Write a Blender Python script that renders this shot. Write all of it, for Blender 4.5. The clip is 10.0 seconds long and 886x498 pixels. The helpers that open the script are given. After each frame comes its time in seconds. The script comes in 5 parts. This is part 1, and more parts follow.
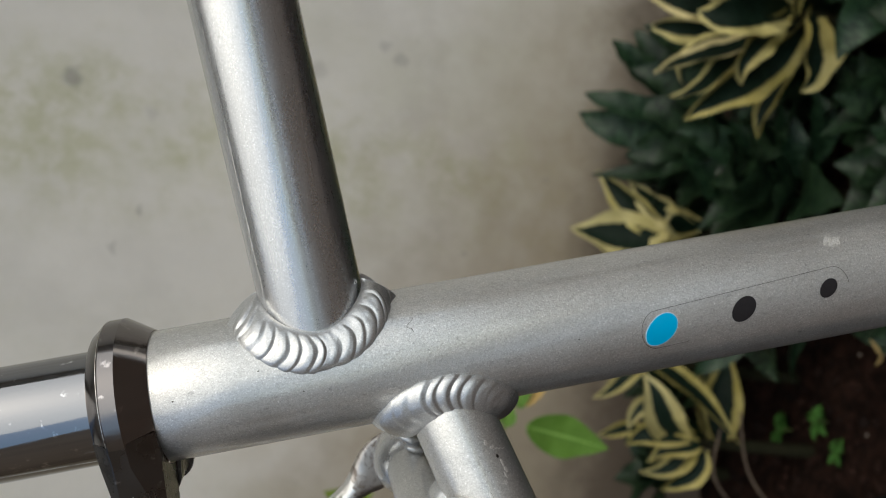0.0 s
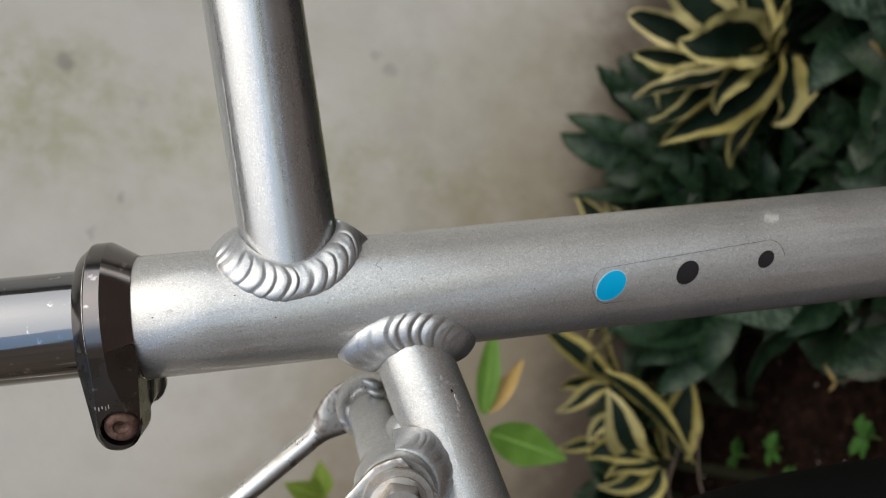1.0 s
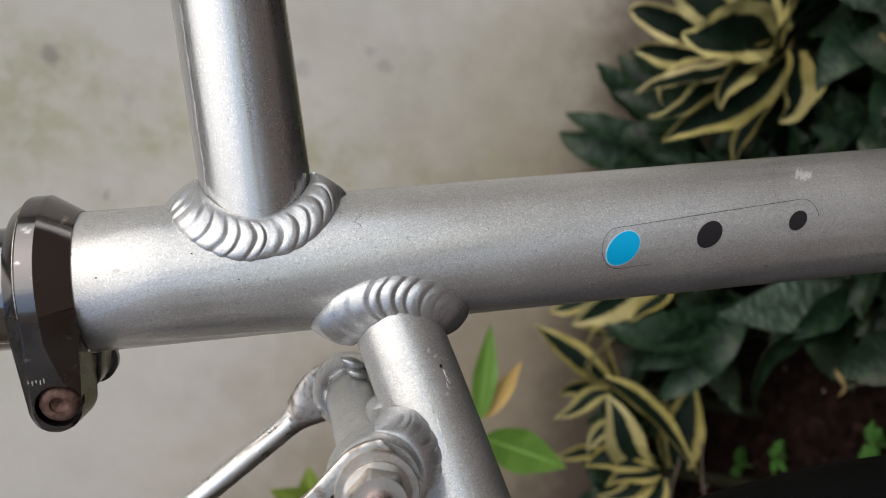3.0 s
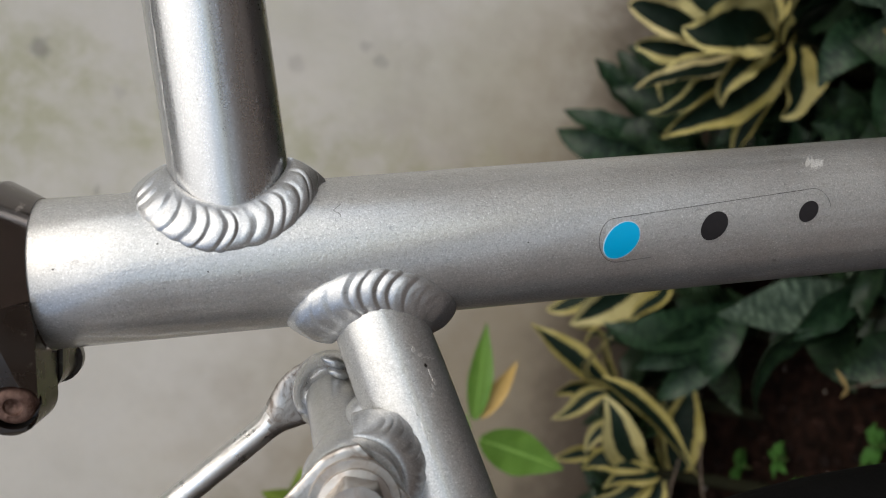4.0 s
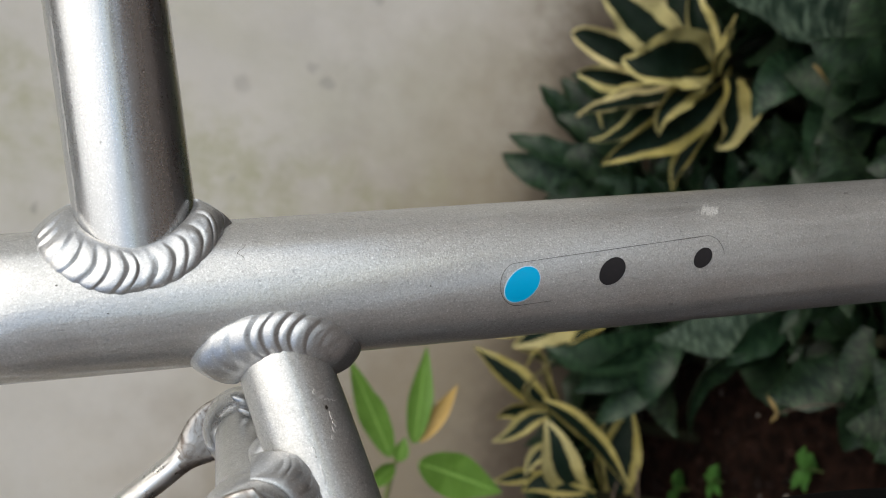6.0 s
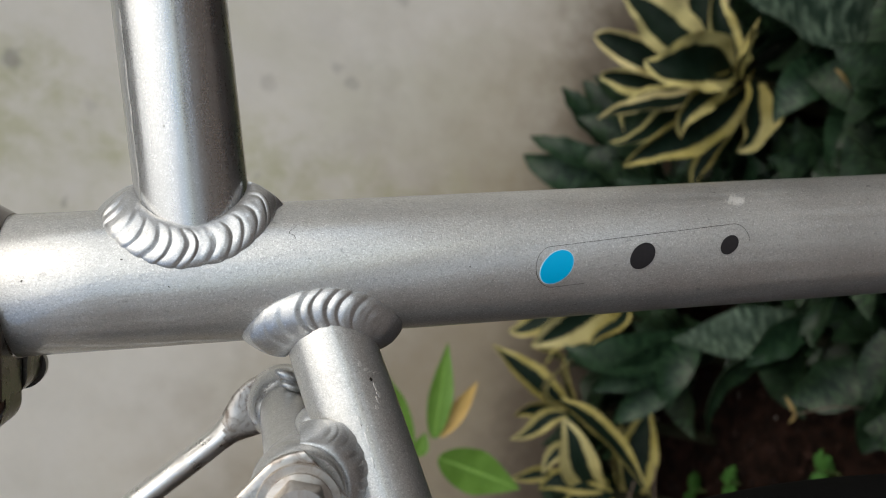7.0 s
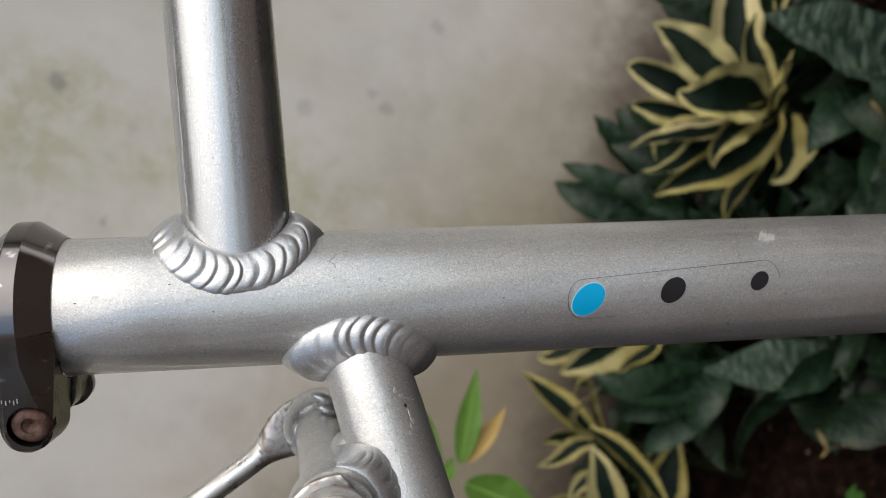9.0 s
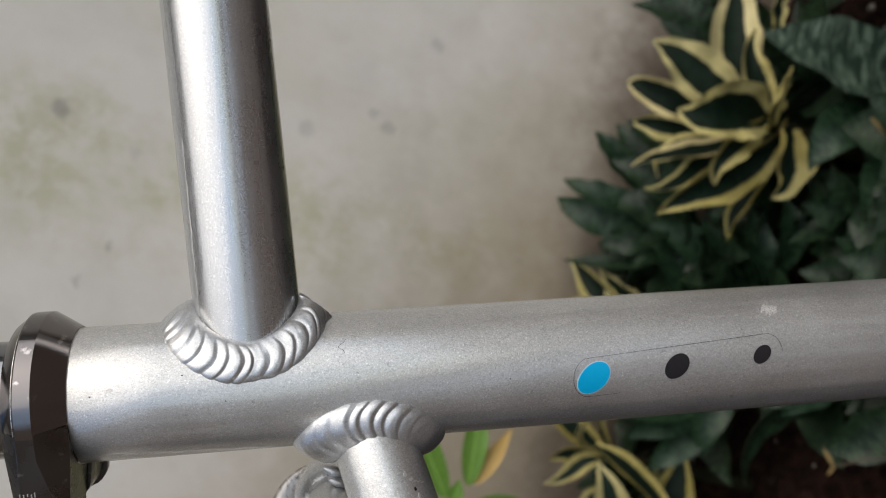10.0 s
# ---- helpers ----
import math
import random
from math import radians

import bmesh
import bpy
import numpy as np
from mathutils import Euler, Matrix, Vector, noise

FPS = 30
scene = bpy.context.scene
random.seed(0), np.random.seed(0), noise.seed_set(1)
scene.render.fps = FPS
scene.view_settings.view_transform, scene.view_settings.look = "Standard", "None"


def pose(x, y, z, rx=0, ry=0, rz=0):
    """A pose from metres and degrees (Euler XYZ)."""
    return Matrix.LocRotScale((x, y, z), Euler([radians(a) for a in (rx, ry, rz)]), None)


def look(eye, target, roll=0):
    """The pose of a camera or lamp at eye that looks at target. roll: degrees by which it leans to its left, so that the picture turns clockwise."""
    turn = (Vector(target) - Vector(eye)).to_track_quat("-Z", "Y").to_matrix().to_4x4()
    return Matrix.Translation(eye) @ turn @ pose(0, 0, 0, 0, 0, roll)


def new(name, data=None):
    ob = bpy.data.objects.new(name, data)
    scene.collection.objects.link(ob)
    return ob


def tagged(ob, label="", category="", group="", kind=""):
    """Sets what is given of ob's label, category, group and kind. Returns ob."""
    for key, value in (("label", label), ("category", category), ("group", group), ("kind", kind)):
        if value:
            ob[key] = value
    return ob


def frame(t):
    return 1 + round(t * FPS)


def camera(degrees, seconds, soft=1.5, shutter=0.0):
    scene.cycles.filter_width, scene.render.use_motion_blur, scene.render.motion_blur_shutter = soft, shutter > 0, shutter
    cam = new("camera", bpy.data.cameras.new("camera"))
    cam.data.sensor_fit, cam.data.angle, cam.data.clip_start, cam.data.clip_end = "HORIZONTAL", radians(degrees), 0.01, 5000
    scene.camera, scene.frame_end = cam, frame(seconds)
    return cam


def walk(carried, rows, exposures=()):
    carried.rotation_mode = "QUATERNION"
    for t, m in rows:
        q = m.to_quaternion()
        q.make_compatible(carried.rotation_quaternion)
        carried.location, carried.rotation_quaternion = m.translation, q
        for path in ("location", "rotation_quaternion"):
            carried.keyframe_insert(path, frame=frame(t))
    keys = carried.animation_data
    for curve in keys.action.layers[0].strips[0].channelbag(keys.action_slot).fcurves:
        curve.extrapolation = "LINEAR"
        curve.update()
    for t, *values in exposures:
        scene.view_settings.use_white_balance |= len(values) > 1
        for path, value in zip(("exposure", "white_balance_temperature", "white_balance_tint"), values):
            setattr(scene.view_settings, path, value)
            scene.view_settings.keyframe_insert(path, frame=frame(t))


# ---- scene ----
cam = camera(54.63, 10.0, soft=1.0)
ROWS = [
    (0.0, 0.0438, -0.2007, 0.6055, 27.747, 74.280, -58.366),
    (0.5, 0.0287, -0.1901, 0.5999, 37.061, 71.773, -49.269),
    (1.0, 0.0254, -0.2184, 0.6042, 37.287, 70.951, -50.243),
    (1.5, 0.0132, -0.2123, 0.6025, 37.947, 70.863, -50.036),
    (2.0, 0.0133, -0.2065, 0.6001, 39.005, 70.631, -49.265),
    (2.5, 0.0145, -0.2025, 0.5971, 38.709, 70.629, -49.652),
    (2.7, 0.0135, -0.1986, 0.5951, 38.466, 70.623, -49.936),
    (3.8, 0.0120, -0.1838, 0.5878, 38.459, 70.670, -49.937),
    (4.0, 0.0116, -0.1818, 0.5865, 38.683, 70.443, -49.683),
    (4.5, 0.0138, -0.1844, 0.5878, 38.511, 69.559, -50.410),
    (5.0, 0.0152, -0.1829, 0.5864, 38.035, 69.263, -51.178),
    (5.5, 0.0193, -0.1841, 0.5782, 36.380, 67.563, -53.304),
    (5.7, 0.0206, -0.1850, 0.5774, 36.304, 67.605, -53.437),
    (6.8, 0.0135, -0.1961, 0.5852, 38.167, 67.756, -51.507),
    (7.0, 0.0133, -0.1962, 0.5855, 39.716, 67.965, -50.013),
    (7.5, 0.0170, -0.1997, 0.5861, 42.405, 68.428, -47.846),
    (8.0, 0.0156, -0.2011, 0.5878, 44.544, 68.784, -46.252),
    (8.5, 0.0130, -0.2017, 0.5892, 45.953, 68.699, -44.915),
    (9.0, 0.0144, -0.2014, 0.5888, 46.582, 68.673, -44.304),
    (9.5, 0.0133, -0.2000, 0.5882, 46.739, 68.629, -44.162),
    (10.0, 0.0329, -0.2040, 0.5953, 45.227, 69.493, -45.760),
]
EXPOSURES = [(t, 0.20 + d, 6390, tint - 3.5) for t, d, tint in ((0.0, -0.10, 5.0), (0.5, -0.02, 6.0), (1.5, 0.0, 9.0), (2.0, -0.07, 9.5), (2.5, 0.02, 10.0), (5.0, 0.02, 7.5), (5.5, 0.15, 7.5), (7.0, 0.02, 6.5), (8.0, 0.02, 8.5), (10.0, 0.02, 9.5))]
walk(cam, [(t, pose(x, y, z, rx, ry, rz)) for t, x, y, z, rx, ry, rz in ROWS], EXPOSURES)
cam.data.dof.use_dof = True
cam.data.dof.focus_distance = 0.195
cam.data.dof.aperture_fstop = 18.0

# ---- world and sun: soft open-air daylight from above and behind the viewer ----
SUN_UP, SUN_ROUND = 61.0, 148.0
world = bpy.data.worlds.new("world")
scene.world = world
world.use_nodes = True
wn = world.node_tree.nodes
sky = wn.new("ShaderNodeTexSky")
sky.sky_type, sky.sun_disc = "NISHITA", False
sky.sun_elevation, sky.sun_rotation = radians(SUN_UP), radians(SUN_ROUND)
sky.air_density, sky.dust_density = 1.0, 3.0
wn["Background"].inputs["Strength"].default_value = 0.15
world.node_tree.links.new(sky.outputs[0], wn["Background"].inputs["Color"])

sun_data = bpy.data.lights.new("sun", "SUN")
sun_data.energy, sun_data.angle, sun_data.color = 1.45, radians(95), (1.0, 0.855, 0.635)
sun = new("sun", sun_data)
sun_way = Vector((math.sin(radians(SUN_ROUND)) * math.cos(radians(SUN_UP)), math.cos(radians(SUN_ROUND)) * math.cos(radians(SUN_UP)), math.sin(radians(SUN_UP))))
sun.matrix_world = look(sun_way * 8, (0, 0, 0))


# ---- materials ----
class Mat:
    """A small builder of node materials in object space (metres)."""

    def __init__(self, name, rough=0.5, metal=0.0, space="Object"):
        self.m = bpy.data.materials.new(name)
        self.m.use_nodes = True
        self.t = self.m.node_tree
        self.b = self.t.nodes["Principled BSDF"]
        self.b.inputs["Roughness"].default_value = rough
        self.b.inputs["Metallic"].default_value = metal
        self.co = self.t.nodes.new("ShaderNodeTexCoord").outputs[space]

    def put(self, key, value):
        if isinstance(value, bpy.types.NodeSocket):
            self.t.links.new(value, self.b.inputs[key])
        else:
            self.b.inputs[key].default_value = value

    def node(self, kind, **values):
        n = self.t.nodes.new(kind)
        for k, v in values.items():
            if isinstance(v, bpy.types.NodeSocket):
                self.t.links.new(v, n.inputs[k])
            else:
                n.inputs[k].default_value = v
        return n

    def stretch(self, scale, turn=(0, 0, 0), move=(0, 0, 0)):
        return self.node("ShaderNodeMapping", Vector=self.co, Scale=scale, Rotation=turn, Location=move).outputs[0]

    def noise(self, scale, detail=4.0, rough=0.55, vector=None, warp=0.0):
        return self.node("ShaderNodeTexNoise", Vector=vector or self.co, Scale=scale, Detail=detail, Roughness=rough, Distortion=warp).outputs["Fac"]

    def ramp(self, fac, low, high, a=0.0, b=1.0):
        n = self.node("ShaderNodeMapRange", Value=fac)
        n.interpolation_type = "SMOOTHSTEP"
        for k, v in (("From Min", low), ("From Max", high), ("To Min", a), ("To Max", b)):
            n.inputs[k].default_value = v
        return n.outputs[0]

    def mix(self, fac, a, b, how="MIX"):
        n = self.t.nodes.new("ShaderNodeMix")
        n.data_type, n.blend_type = "RGBA", how
        for k, v in ((0, fac), (6, a), (7, b)):
            if isinstance(v, bpy.types.NodeSocket):
                self.t.links.new(v, n.inputs[k])
            else:
                n.inputs[k].default_value = v if k == 0 else (*v, 1)
        return n.outputs[2]

    def math(self, how, a, b=0.0):
        n = self.t.nodes.new("ShaderNodeMath")
        n.operation = how
        for k, v in ((0, a), (1, b)):
            if isinstance(v, bpy.types.NodeSocket):
                self.t.links.new(v, n.inputs[k])
            else:
                n.inputs[k].default_value = v
        return n.outputs[0]

    def xyz(self, vector=None):
        return self.node("ShaderNodeSeparateXYZ", Vector=vector or self.co).outputs

    def bump(self, height, strength, distance):
        n = self.node("ShaderNodeBump", Height=height, Strength=strength, Distance=distance)
        self.put("Normal", n.outputs[0])
        return n

    def done(self, colour):
        self.put("Base Color", colour if isinstance(colour, bpy.types.NodeSocket) else (*colour, 1))
        return self.m


def silver_paint(name, tint, rough, grain, metal=0.82, along=(1, 1, 0.045), coat=0.8, ior=1.9):
    """Metallic lacquer: fine flake, crazed skin, streaks that run along the tube."""
    k = Mat(name, rough, metal)
    flake = k.noise(2700, 2, 0.6)
    patch = k.noise(90, 4)
    streak = k.noise(520, 4, 0.6, k.stretch(along))
    skin = k.noise(950, 3, 0.6, k.stretch((1, 1, 0.6)), 0.6)
    craze = k.ramp(k.math("ABSOLUTE", k.math("SUBTRACT", skin, 0.5)), 0.0, 0.035, 1.0, 0.0)
    base = k.mix(k.ramp(patch, 0.3, 0.7), tint, [c * 0.92 for c in tint])
    base = k.mix(k.ramp(flake, 0.42, 0.66), base, [c * 0.84 for c in tint])
    base = k.mix(k.ramp(flake, 0.40, 0.29), base, [min(1, c * 1.3) for c in tint])
    base = k.mix(k.math("MULTIPLY", craze, 2.0 * grain), base, [c * 0.55 for c in tint])
    pits = k.math("MULTIPLY", k.ramp(k.noise(640, 2, 0.5, k.stretch((1, 1, 0.7), move=(0.7, 0.2, 0.4))), 0.69, 0.76), 0.4 if grain > 0.1 else 0.15)
    base = k.mix(pits, base, [c * 0.3 for c in tint])
    sheen = k.math("ADD", k.ramp(streak, 0.3, 0.7, -0.05, 0.05), k.ramp(flake, 0.3, 0.7, -0.04, 0.05))
    k.put("Roughness", k.math("ADD", k.ramp(k.noise(60, 5), 0.3, 0.75, rough - 0.04, rough + 0.06), sheen))
    relief = k.math("ADD", k.noise(1900, 3), k.math("MULTIPLY", streak, 0.16))
    k.bump(k.math("SUBTRACT", relief, k.math("MULTIPLY", craze, 0.25)), grain, 0.0004)
    lacquer = k.node("ShaderNodeBump", Height=k.math("ADD", streak, k.math("ADD", k.math("MULTIPLY", skin, 0.5), k.math("MULTIPLY", k.noise(1300, 2), 2.5 * grain))), Strength=0.15, Distance=0.0004)
    k.put("Coat Weight", coat)
    k.put("Coat IOR", ior)
    k.put("Coat Roughness", k.ramp(streak, 0.3, 0.7, 0.04, 0.13))
    k.put("Coat Normal", lacquer.outputs[0])
    return k.done(base)


PAINT = silver_paint("silver_paint", (0.62, 0.62, 0.615), 0.50, 0.26, 0.84, ior=2.4)
SMOOTH_PAINT = silver_paint("smooth_silver_paint", (0.59, 0.595, 0.605), 0.30, 0.07, 0.88, (0.045, 1, 1))
WELD = silver_paint("painted_weld", (0.61, 0.62, 0.635), 0.41, 0.16, 0.84)


def black_gloss(name, base, rough):
    k = Mat(name, rough, 1.0)
    scratch = k.noise(900, 3, 0.6, k.stretch((1, 1, 0.04)))
    k.put("Roughness", k.ramp(k.noise(120, 5), 0.3, 0.75, rough * 0.8, rough * 1.5))
    k.bump(scratch, 0.05, 0.0003)
    return k.done(k.mix(k.ramp(k.noise(300, 5), 0.62, 0.72), base, [c * 2.2 + 0.02 for c in base]))


POST = black_gloss("black_anodised_post", (0.29, 0.29, 0.30), 0.075)
DULL = black_gloss("dull_black_clamp", (0.13, 0.118, 0.11), 0.26)
COLLAR = black_gloss("black_anodised_collar", (0.22, 0.203, 0.198), 0.15)


def steel(name, base, rough, dirt, dents=0.12, specks=0.71):
    k = Mat(name, rough, 1.0)
    blot = k.noise(240, 6, 0.65, warp=1.2)
    fleck = k.noise(700, 4)
    k.put("Roughness", k.ramp(blot, 0.35, 0.7, rough, rough + 0.25))
    k.bump(k.noise(420, 4), dents, 0.0006)
    c = k.mix(k.ramp(blot, 0.45, 0.7), base, dirt)
    return k.done(k.mix(k.ramp(fleck, specks, specks + 0.06), c, (0.16, 0.11, 0.07)))


CHROME = steel("zinc_plated_steel", (0.88, 0.87, 0.85), 0.27, (0.80, 0.77, 0.74), 0.08, 0.80)
FLAT_STEEL = steel("worn_plated_steel", (0.68, 0.66, 0.63), 0.24, (0.42, 0.36, 0.30))
# brown dirt, and a base darkened for the dim surroundings the flats mirror
HAMMERED = steel("hammered_dirty_steel", (0.58, 0.545, 0.51), 0.30, (0.25, 0.20, 0.165), 0.4)
NUT = steel("dull_zinc", (0.56, 0.53, 0.50), 0.36, (0.47, 0.42, 0.38))

k = Mat("rusty_steel", 0.6, 0.55)
k.bump(k.noise(1500, 5), 0.5, 0.0005)
RUST = k.done(k.mix(k.ramp(k.noise(420, 6), 0.35, 0.65), (0.085, 0.042, 0.03), (0.19, 0.115, 0.09)))
k = Mat("pinkish_bolt_end", 0.25, 0.9)
k.bump(k.noise(900, 3), 0.2, 0.0004)
BOLT_END = k.done(k.mix(k.ramp(k.noise(500, 3), 0.4, 0.6), (0.70, 0.54, 0.54), (0.50, 0.44, 0.42)))

k = Mat("tyre_rubber", 0.8)
k.put("Specular IOR Level", 0.06)
k.bump(k.noise(700, 5), 0.3, 0.001)
RUBBER = k.done(k.mix(k.noise(60, 5), (0.002, 0.002, 0.002), (0.005, 0.005, 0.005)))
k = Mat("rim_aluminium", 0.35, 1.0)
k.bump(k.noise(300, 2), 0.05, 0.001)
RIM = k.done((0.5, 0.5, 0.5))

k = Mat("blue_vinyl", 0.34)
BLUE = k.done(k.mix(k.noise(900, 3), (0.0, 0.36, 0.68), (0.002, 0.39, 0.72)))
k = Mat("black_vinyl", 0.42)
k.put("Specular IOR Level", 0.25)
BLACK = k.done(k.mix(k.noise(900, 3), (0.012, 0.011, 0.013), (0.022, 0.02, 0.022)))
k = Mat("pale_vinyl", 0.4)
PALE = k.done(k.mix(k.noise(900, 3), (0.42, 0.62, 0.76), (0.5, 0.68, 0.8)))
k = Mat("film_edge", 0.5)
FILM = k.done(k.mix(k.ramp(k.noise(160, 3), 0.4, 0.6), (0.05, 0.047, 0.045), (0.13, 0.125, 0.12)))
k = Mat("bare_scuff", 0.6, 0.3)
k.bump(k.noise(2500, 4), 0.6, 0.0004)
SCUFF = k.done(k.mix(k.noise(1200, 4), (0.43, 0.425, 0.415), (0.58, 0.57, 0.56)))
k = Mat("rubbed_paint", 0.36, 0.75)
k.bump(k.noise(2500, 4), 0.4, 0.0004)
RUBBED = k.done(k.mix(k.noise(1200, 4), (0.60, 0.60, 0.59), (0.74, 0.73, 0.72)))
k = Mat("shadowed_hole", 0.9)
HOLE = k.done(k.mix(k.noise(1200, 4), (0.004, 0.003, 0.003), (0.02, 0.014, 0.01)))
k = Mat("dark_chip", 0.7)
CHIP = k.done(k.mix(k.noise(1200, 4), (0.03, 0.025, 0.02), (0.09, 0.08, 0.07)))

# plaster: mottled grey, a green streak of algae running down, brown splash and painted shade near the soil
k = Mat("stained_plaster", 0.88)
px, _, pz = k.xyz()
big, mid, fine = k.noise(5.5, 5, 0.6), k.noise(28, 5, 0.6), k.noise(260, 4, 0.6)
tone = k.mix(k.ramp(big, 0.3, 0.7), (0.665, 0.632, 0.585), (0.58, 0.553, 0.515))
tone = k.mix(k.ramp(mid, 0.35, 0.75), tone, (0.64, 0.61, 0.57))
streak = k.ramp(k.math("ABSOLUTE", k.math("SUBTRACT", k.math("ADD", px, k.math("MULTIPLY", k.math("SUBTRACT", big, 0.5), 0.16)), 0.07)), 0.02, 0.115, 1.0, 0.0)
algae = k.math("MULTIPLY", streak, k.ramp(k.noise(16, 5, 0.65, k.stretch((1, 1, 0.5))), 0.33, 0.60))
algae = k.math("MULTIPLY", algae, k.ramp(k.noise(48, 6, 0.7), 0.34, 0.62, 0.2, 1.0))
tone = k.mix(k.math("MULTIPLY", algae, 0.85), tone, (0.44, 0.43, 0.29))
far_algae = k.math("MULTIPLY", k.ramp(k.noise(9, 5, 0.6, k.stretch((1, 1, 0.45), move=(3.1, 0, 1.7))), 0.40, 0.72), 0.4)
tone = k.mix(far_algae, tone, (0.44, 0.435, 0.31))
# brown towards the bed: splashed dirt, with the plants' shade put into the colour
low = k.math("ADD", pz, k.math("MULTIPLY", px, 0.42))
splash_shade = k.math("MULTIPLY", k.ramp(k.math("ADD", low, k.math("MULTIPLY", k.math("SUBTRACT", mid, 0.5), 0.18)), 0.20, 0.58, 1.0, 0.0), 0.9)
tone = k.mix(splash_shade, tone, (0.29, 0.238, 0.168))
# darkest at the foot: mud plus the shadow behind the plants, as colour
mud_shade = k.ramp(k.math("ADD", pz, k.math("MULTIPLY", k.math("SUBTRACT", mid, 0.5), 0.10)), 0.12, 0.25, 0.9, 0.0)
tone = k.mix(mud_shade, tone, (0.085, 0.062, 0.045))
spots = k.ramp(k.noise(46, 2, 0.5, k.stretch((1, 1, 1), move=(0.3, 0, 0.9))), 0.72, 0.8)
tone = k.mix(k.math("MULTIPLY", spots, 0.45), tone, (0.24, 0.225, 0.21))
tone = k.mix(k.math("MULTIPLY", k.ramp(fine, 0.45, 0.7), 0.06), tone, (0.30, 0.29, 0.27))
for sx, sz, sr, deep in ((0.118, 0.779, 0.014, 0.55), (0.194, 0.451, 0.011, 0.35), (0.169, 0.537, 0.012, 0.25), (0.205, 0.470, 0.008, 0.3), (0.096, 0.700, 0.010, 0.2), (0.30, 0.42, 0.010, 0.3)):
    dx, dz = k.math("SUBTRACT", px, sx), k.math("SUBTRACT", pz, sz)
    far = k.math("SQRT", k.math("ADD", k.math("MULTIPLY", dx, dx), k.math("MULTIPLY", dz, dz)))
    far = k.math("ADD", far, k.math("MULTIPLY", k.math("SUBTRACT", k.noise(90, 3), 0.5), 0.016))
    tone = k.mix(k.ramp(far, sr * 0.35, sr, deep, 0.0), tone, (0.20, 0.185, 0.18))
k.bump(k.math("ADD", k.math("MULTIPLY", mid, 1.2), k.math("MULTIPLY", fine, 0.4)), 0.3, 0.003)
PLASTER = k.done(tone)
k = Mat("red_brown_soil", 0.95)
k.put("Specular IOR Level", 0.08)
clod, grit = k.noise(70, 6, 0.7), k.noise(420, 4, 0.6)
tone = k.mix(k.ramp(clod, 0.35, 0.7), (0.0055, 0.0032, 0.0023), (0.026, 0.0125, 0.0088))
tone = k.mix(k.math("MULTIPLY", k.ramp(grit, 0.6, 0.75), 0.5), tone, (0.028, 0.016, 0.011))
k.bump(k.math("ADD", clod, k.math("MULTIPLY", grit, 0.4)), 0.7, 0.012)
SOIL = k.done(tone)
k = Mat("pebble", 0.8)
k.put("Specular IOR Level", 0.12)
rnd = k.t.nodes.new("ShaderNodeNewGeometry").outputs["Random Per Island"]
k.bump(k.noise(500, 4), 0.4, 0.002)
CLOD = k.done(k.mix(k.ramp(rnd, 0.972, 0.98), k.mix(rnd, (0.005, 0.003, 0.0025), (0.024, 0.0105, 0.007)), (0.20, 0.18, 0.16)))


def leaf_material(name, deep, pale, rim, rim_at, rough=0.42, band=0.6, vein=0.0, gloss=0.3):
    """Leaf: UV runs across (x) and along (y); bands cross it, the margin may be yellow, the midrib may be pale."""
    k = Mat(name, rough, 0.0, "UV")
    ux, uy, _ = k.xyz()
    obj = k.node("ShaderNodeTexCoord").outputs["Object"]
    rand = k.t.nodes.new("ShaderNodeObjectInfo").outputs["Random"]
    off = k.math("ABSOLUTE", k.math("SUBTRACT", ux, 0.5))
    fold = k.noise(5, 6, 0.7, k.stretch((0.5, 6.5, 1)), 0.5)
    patch = k.noise(55, 5, 0.65, obj)
    tone = k.mix(k.math("MULTIPLY", k.ramp(fold, 0.45, 0.60), band), deep, pale)
    tone = k.mix(k.math("MULTIPLY", k.ramp(patch, 0.35, 0.75), 0.5), tone, [c * 0.8 for c in deep])
    tone = k.mix(k.math("MULTIPLY", rand, 0.35), tone, [0.5 * (a + b) for a, b in zip(deep, pale)])
    if vein:
        tone = k.mix(k.ramp(off, 0.012, 0.04, vein, 0.0), tone, [min(1, c * 1.7 + 0.03) for c in pale])
    if rim:
        edge = k.math("ADD", off, k.math("MULTIPLY", k.math("SUBTRACT", k.noise(4, 2, 0.5, k.stretch((1, 3, 1))), 0.5), 0.10))
        edge = k.math("ADD", edge, k.ramp(uy, 0.75, 1.0, 0.0, 0.16))
        gold = k.mix(k.ramp(k.noise(30, 4, 0.6, obj), 0.35, 0.7), rim, [min(1, c * 1.3 + 0.06) for c in rim])
        gold = k.mix(k.math("MULTIPLY", k.ramp(k.math("ADD", rand, k.math("MULTIPLY", uy, 0.5)), 0.7, 1.4), 0.45), gold, (0.50, 0.46, 0.27))
        gold = k.mix(k.math("MULTIPLY", k.ramp(k.noise(140, 3, 0.6, obj), 0.6, 0.75), 0.4), gold, [c * 0.45 for c in rim])
        edge = k.math("ADD", edge, k.math("MULTIPLY", k.math("SUBTRACT", rand, 0.4), 0.12))
        tone = k.mix(k.ramp(edge, rim_at - 0.02, rim_at + 0.025), tone, gold)
    k.put("Roughness", k.ramp(patch, 0.3, 0.7, rough - 0.06, rough + 0.14))
    k.bump(k.math("ADD", fold, k.math("MULTIPLY", patch, 0.6)), 0.25, 0.002)
    k.put("Specular IOR Level", gloss)
    return k.done(tone)


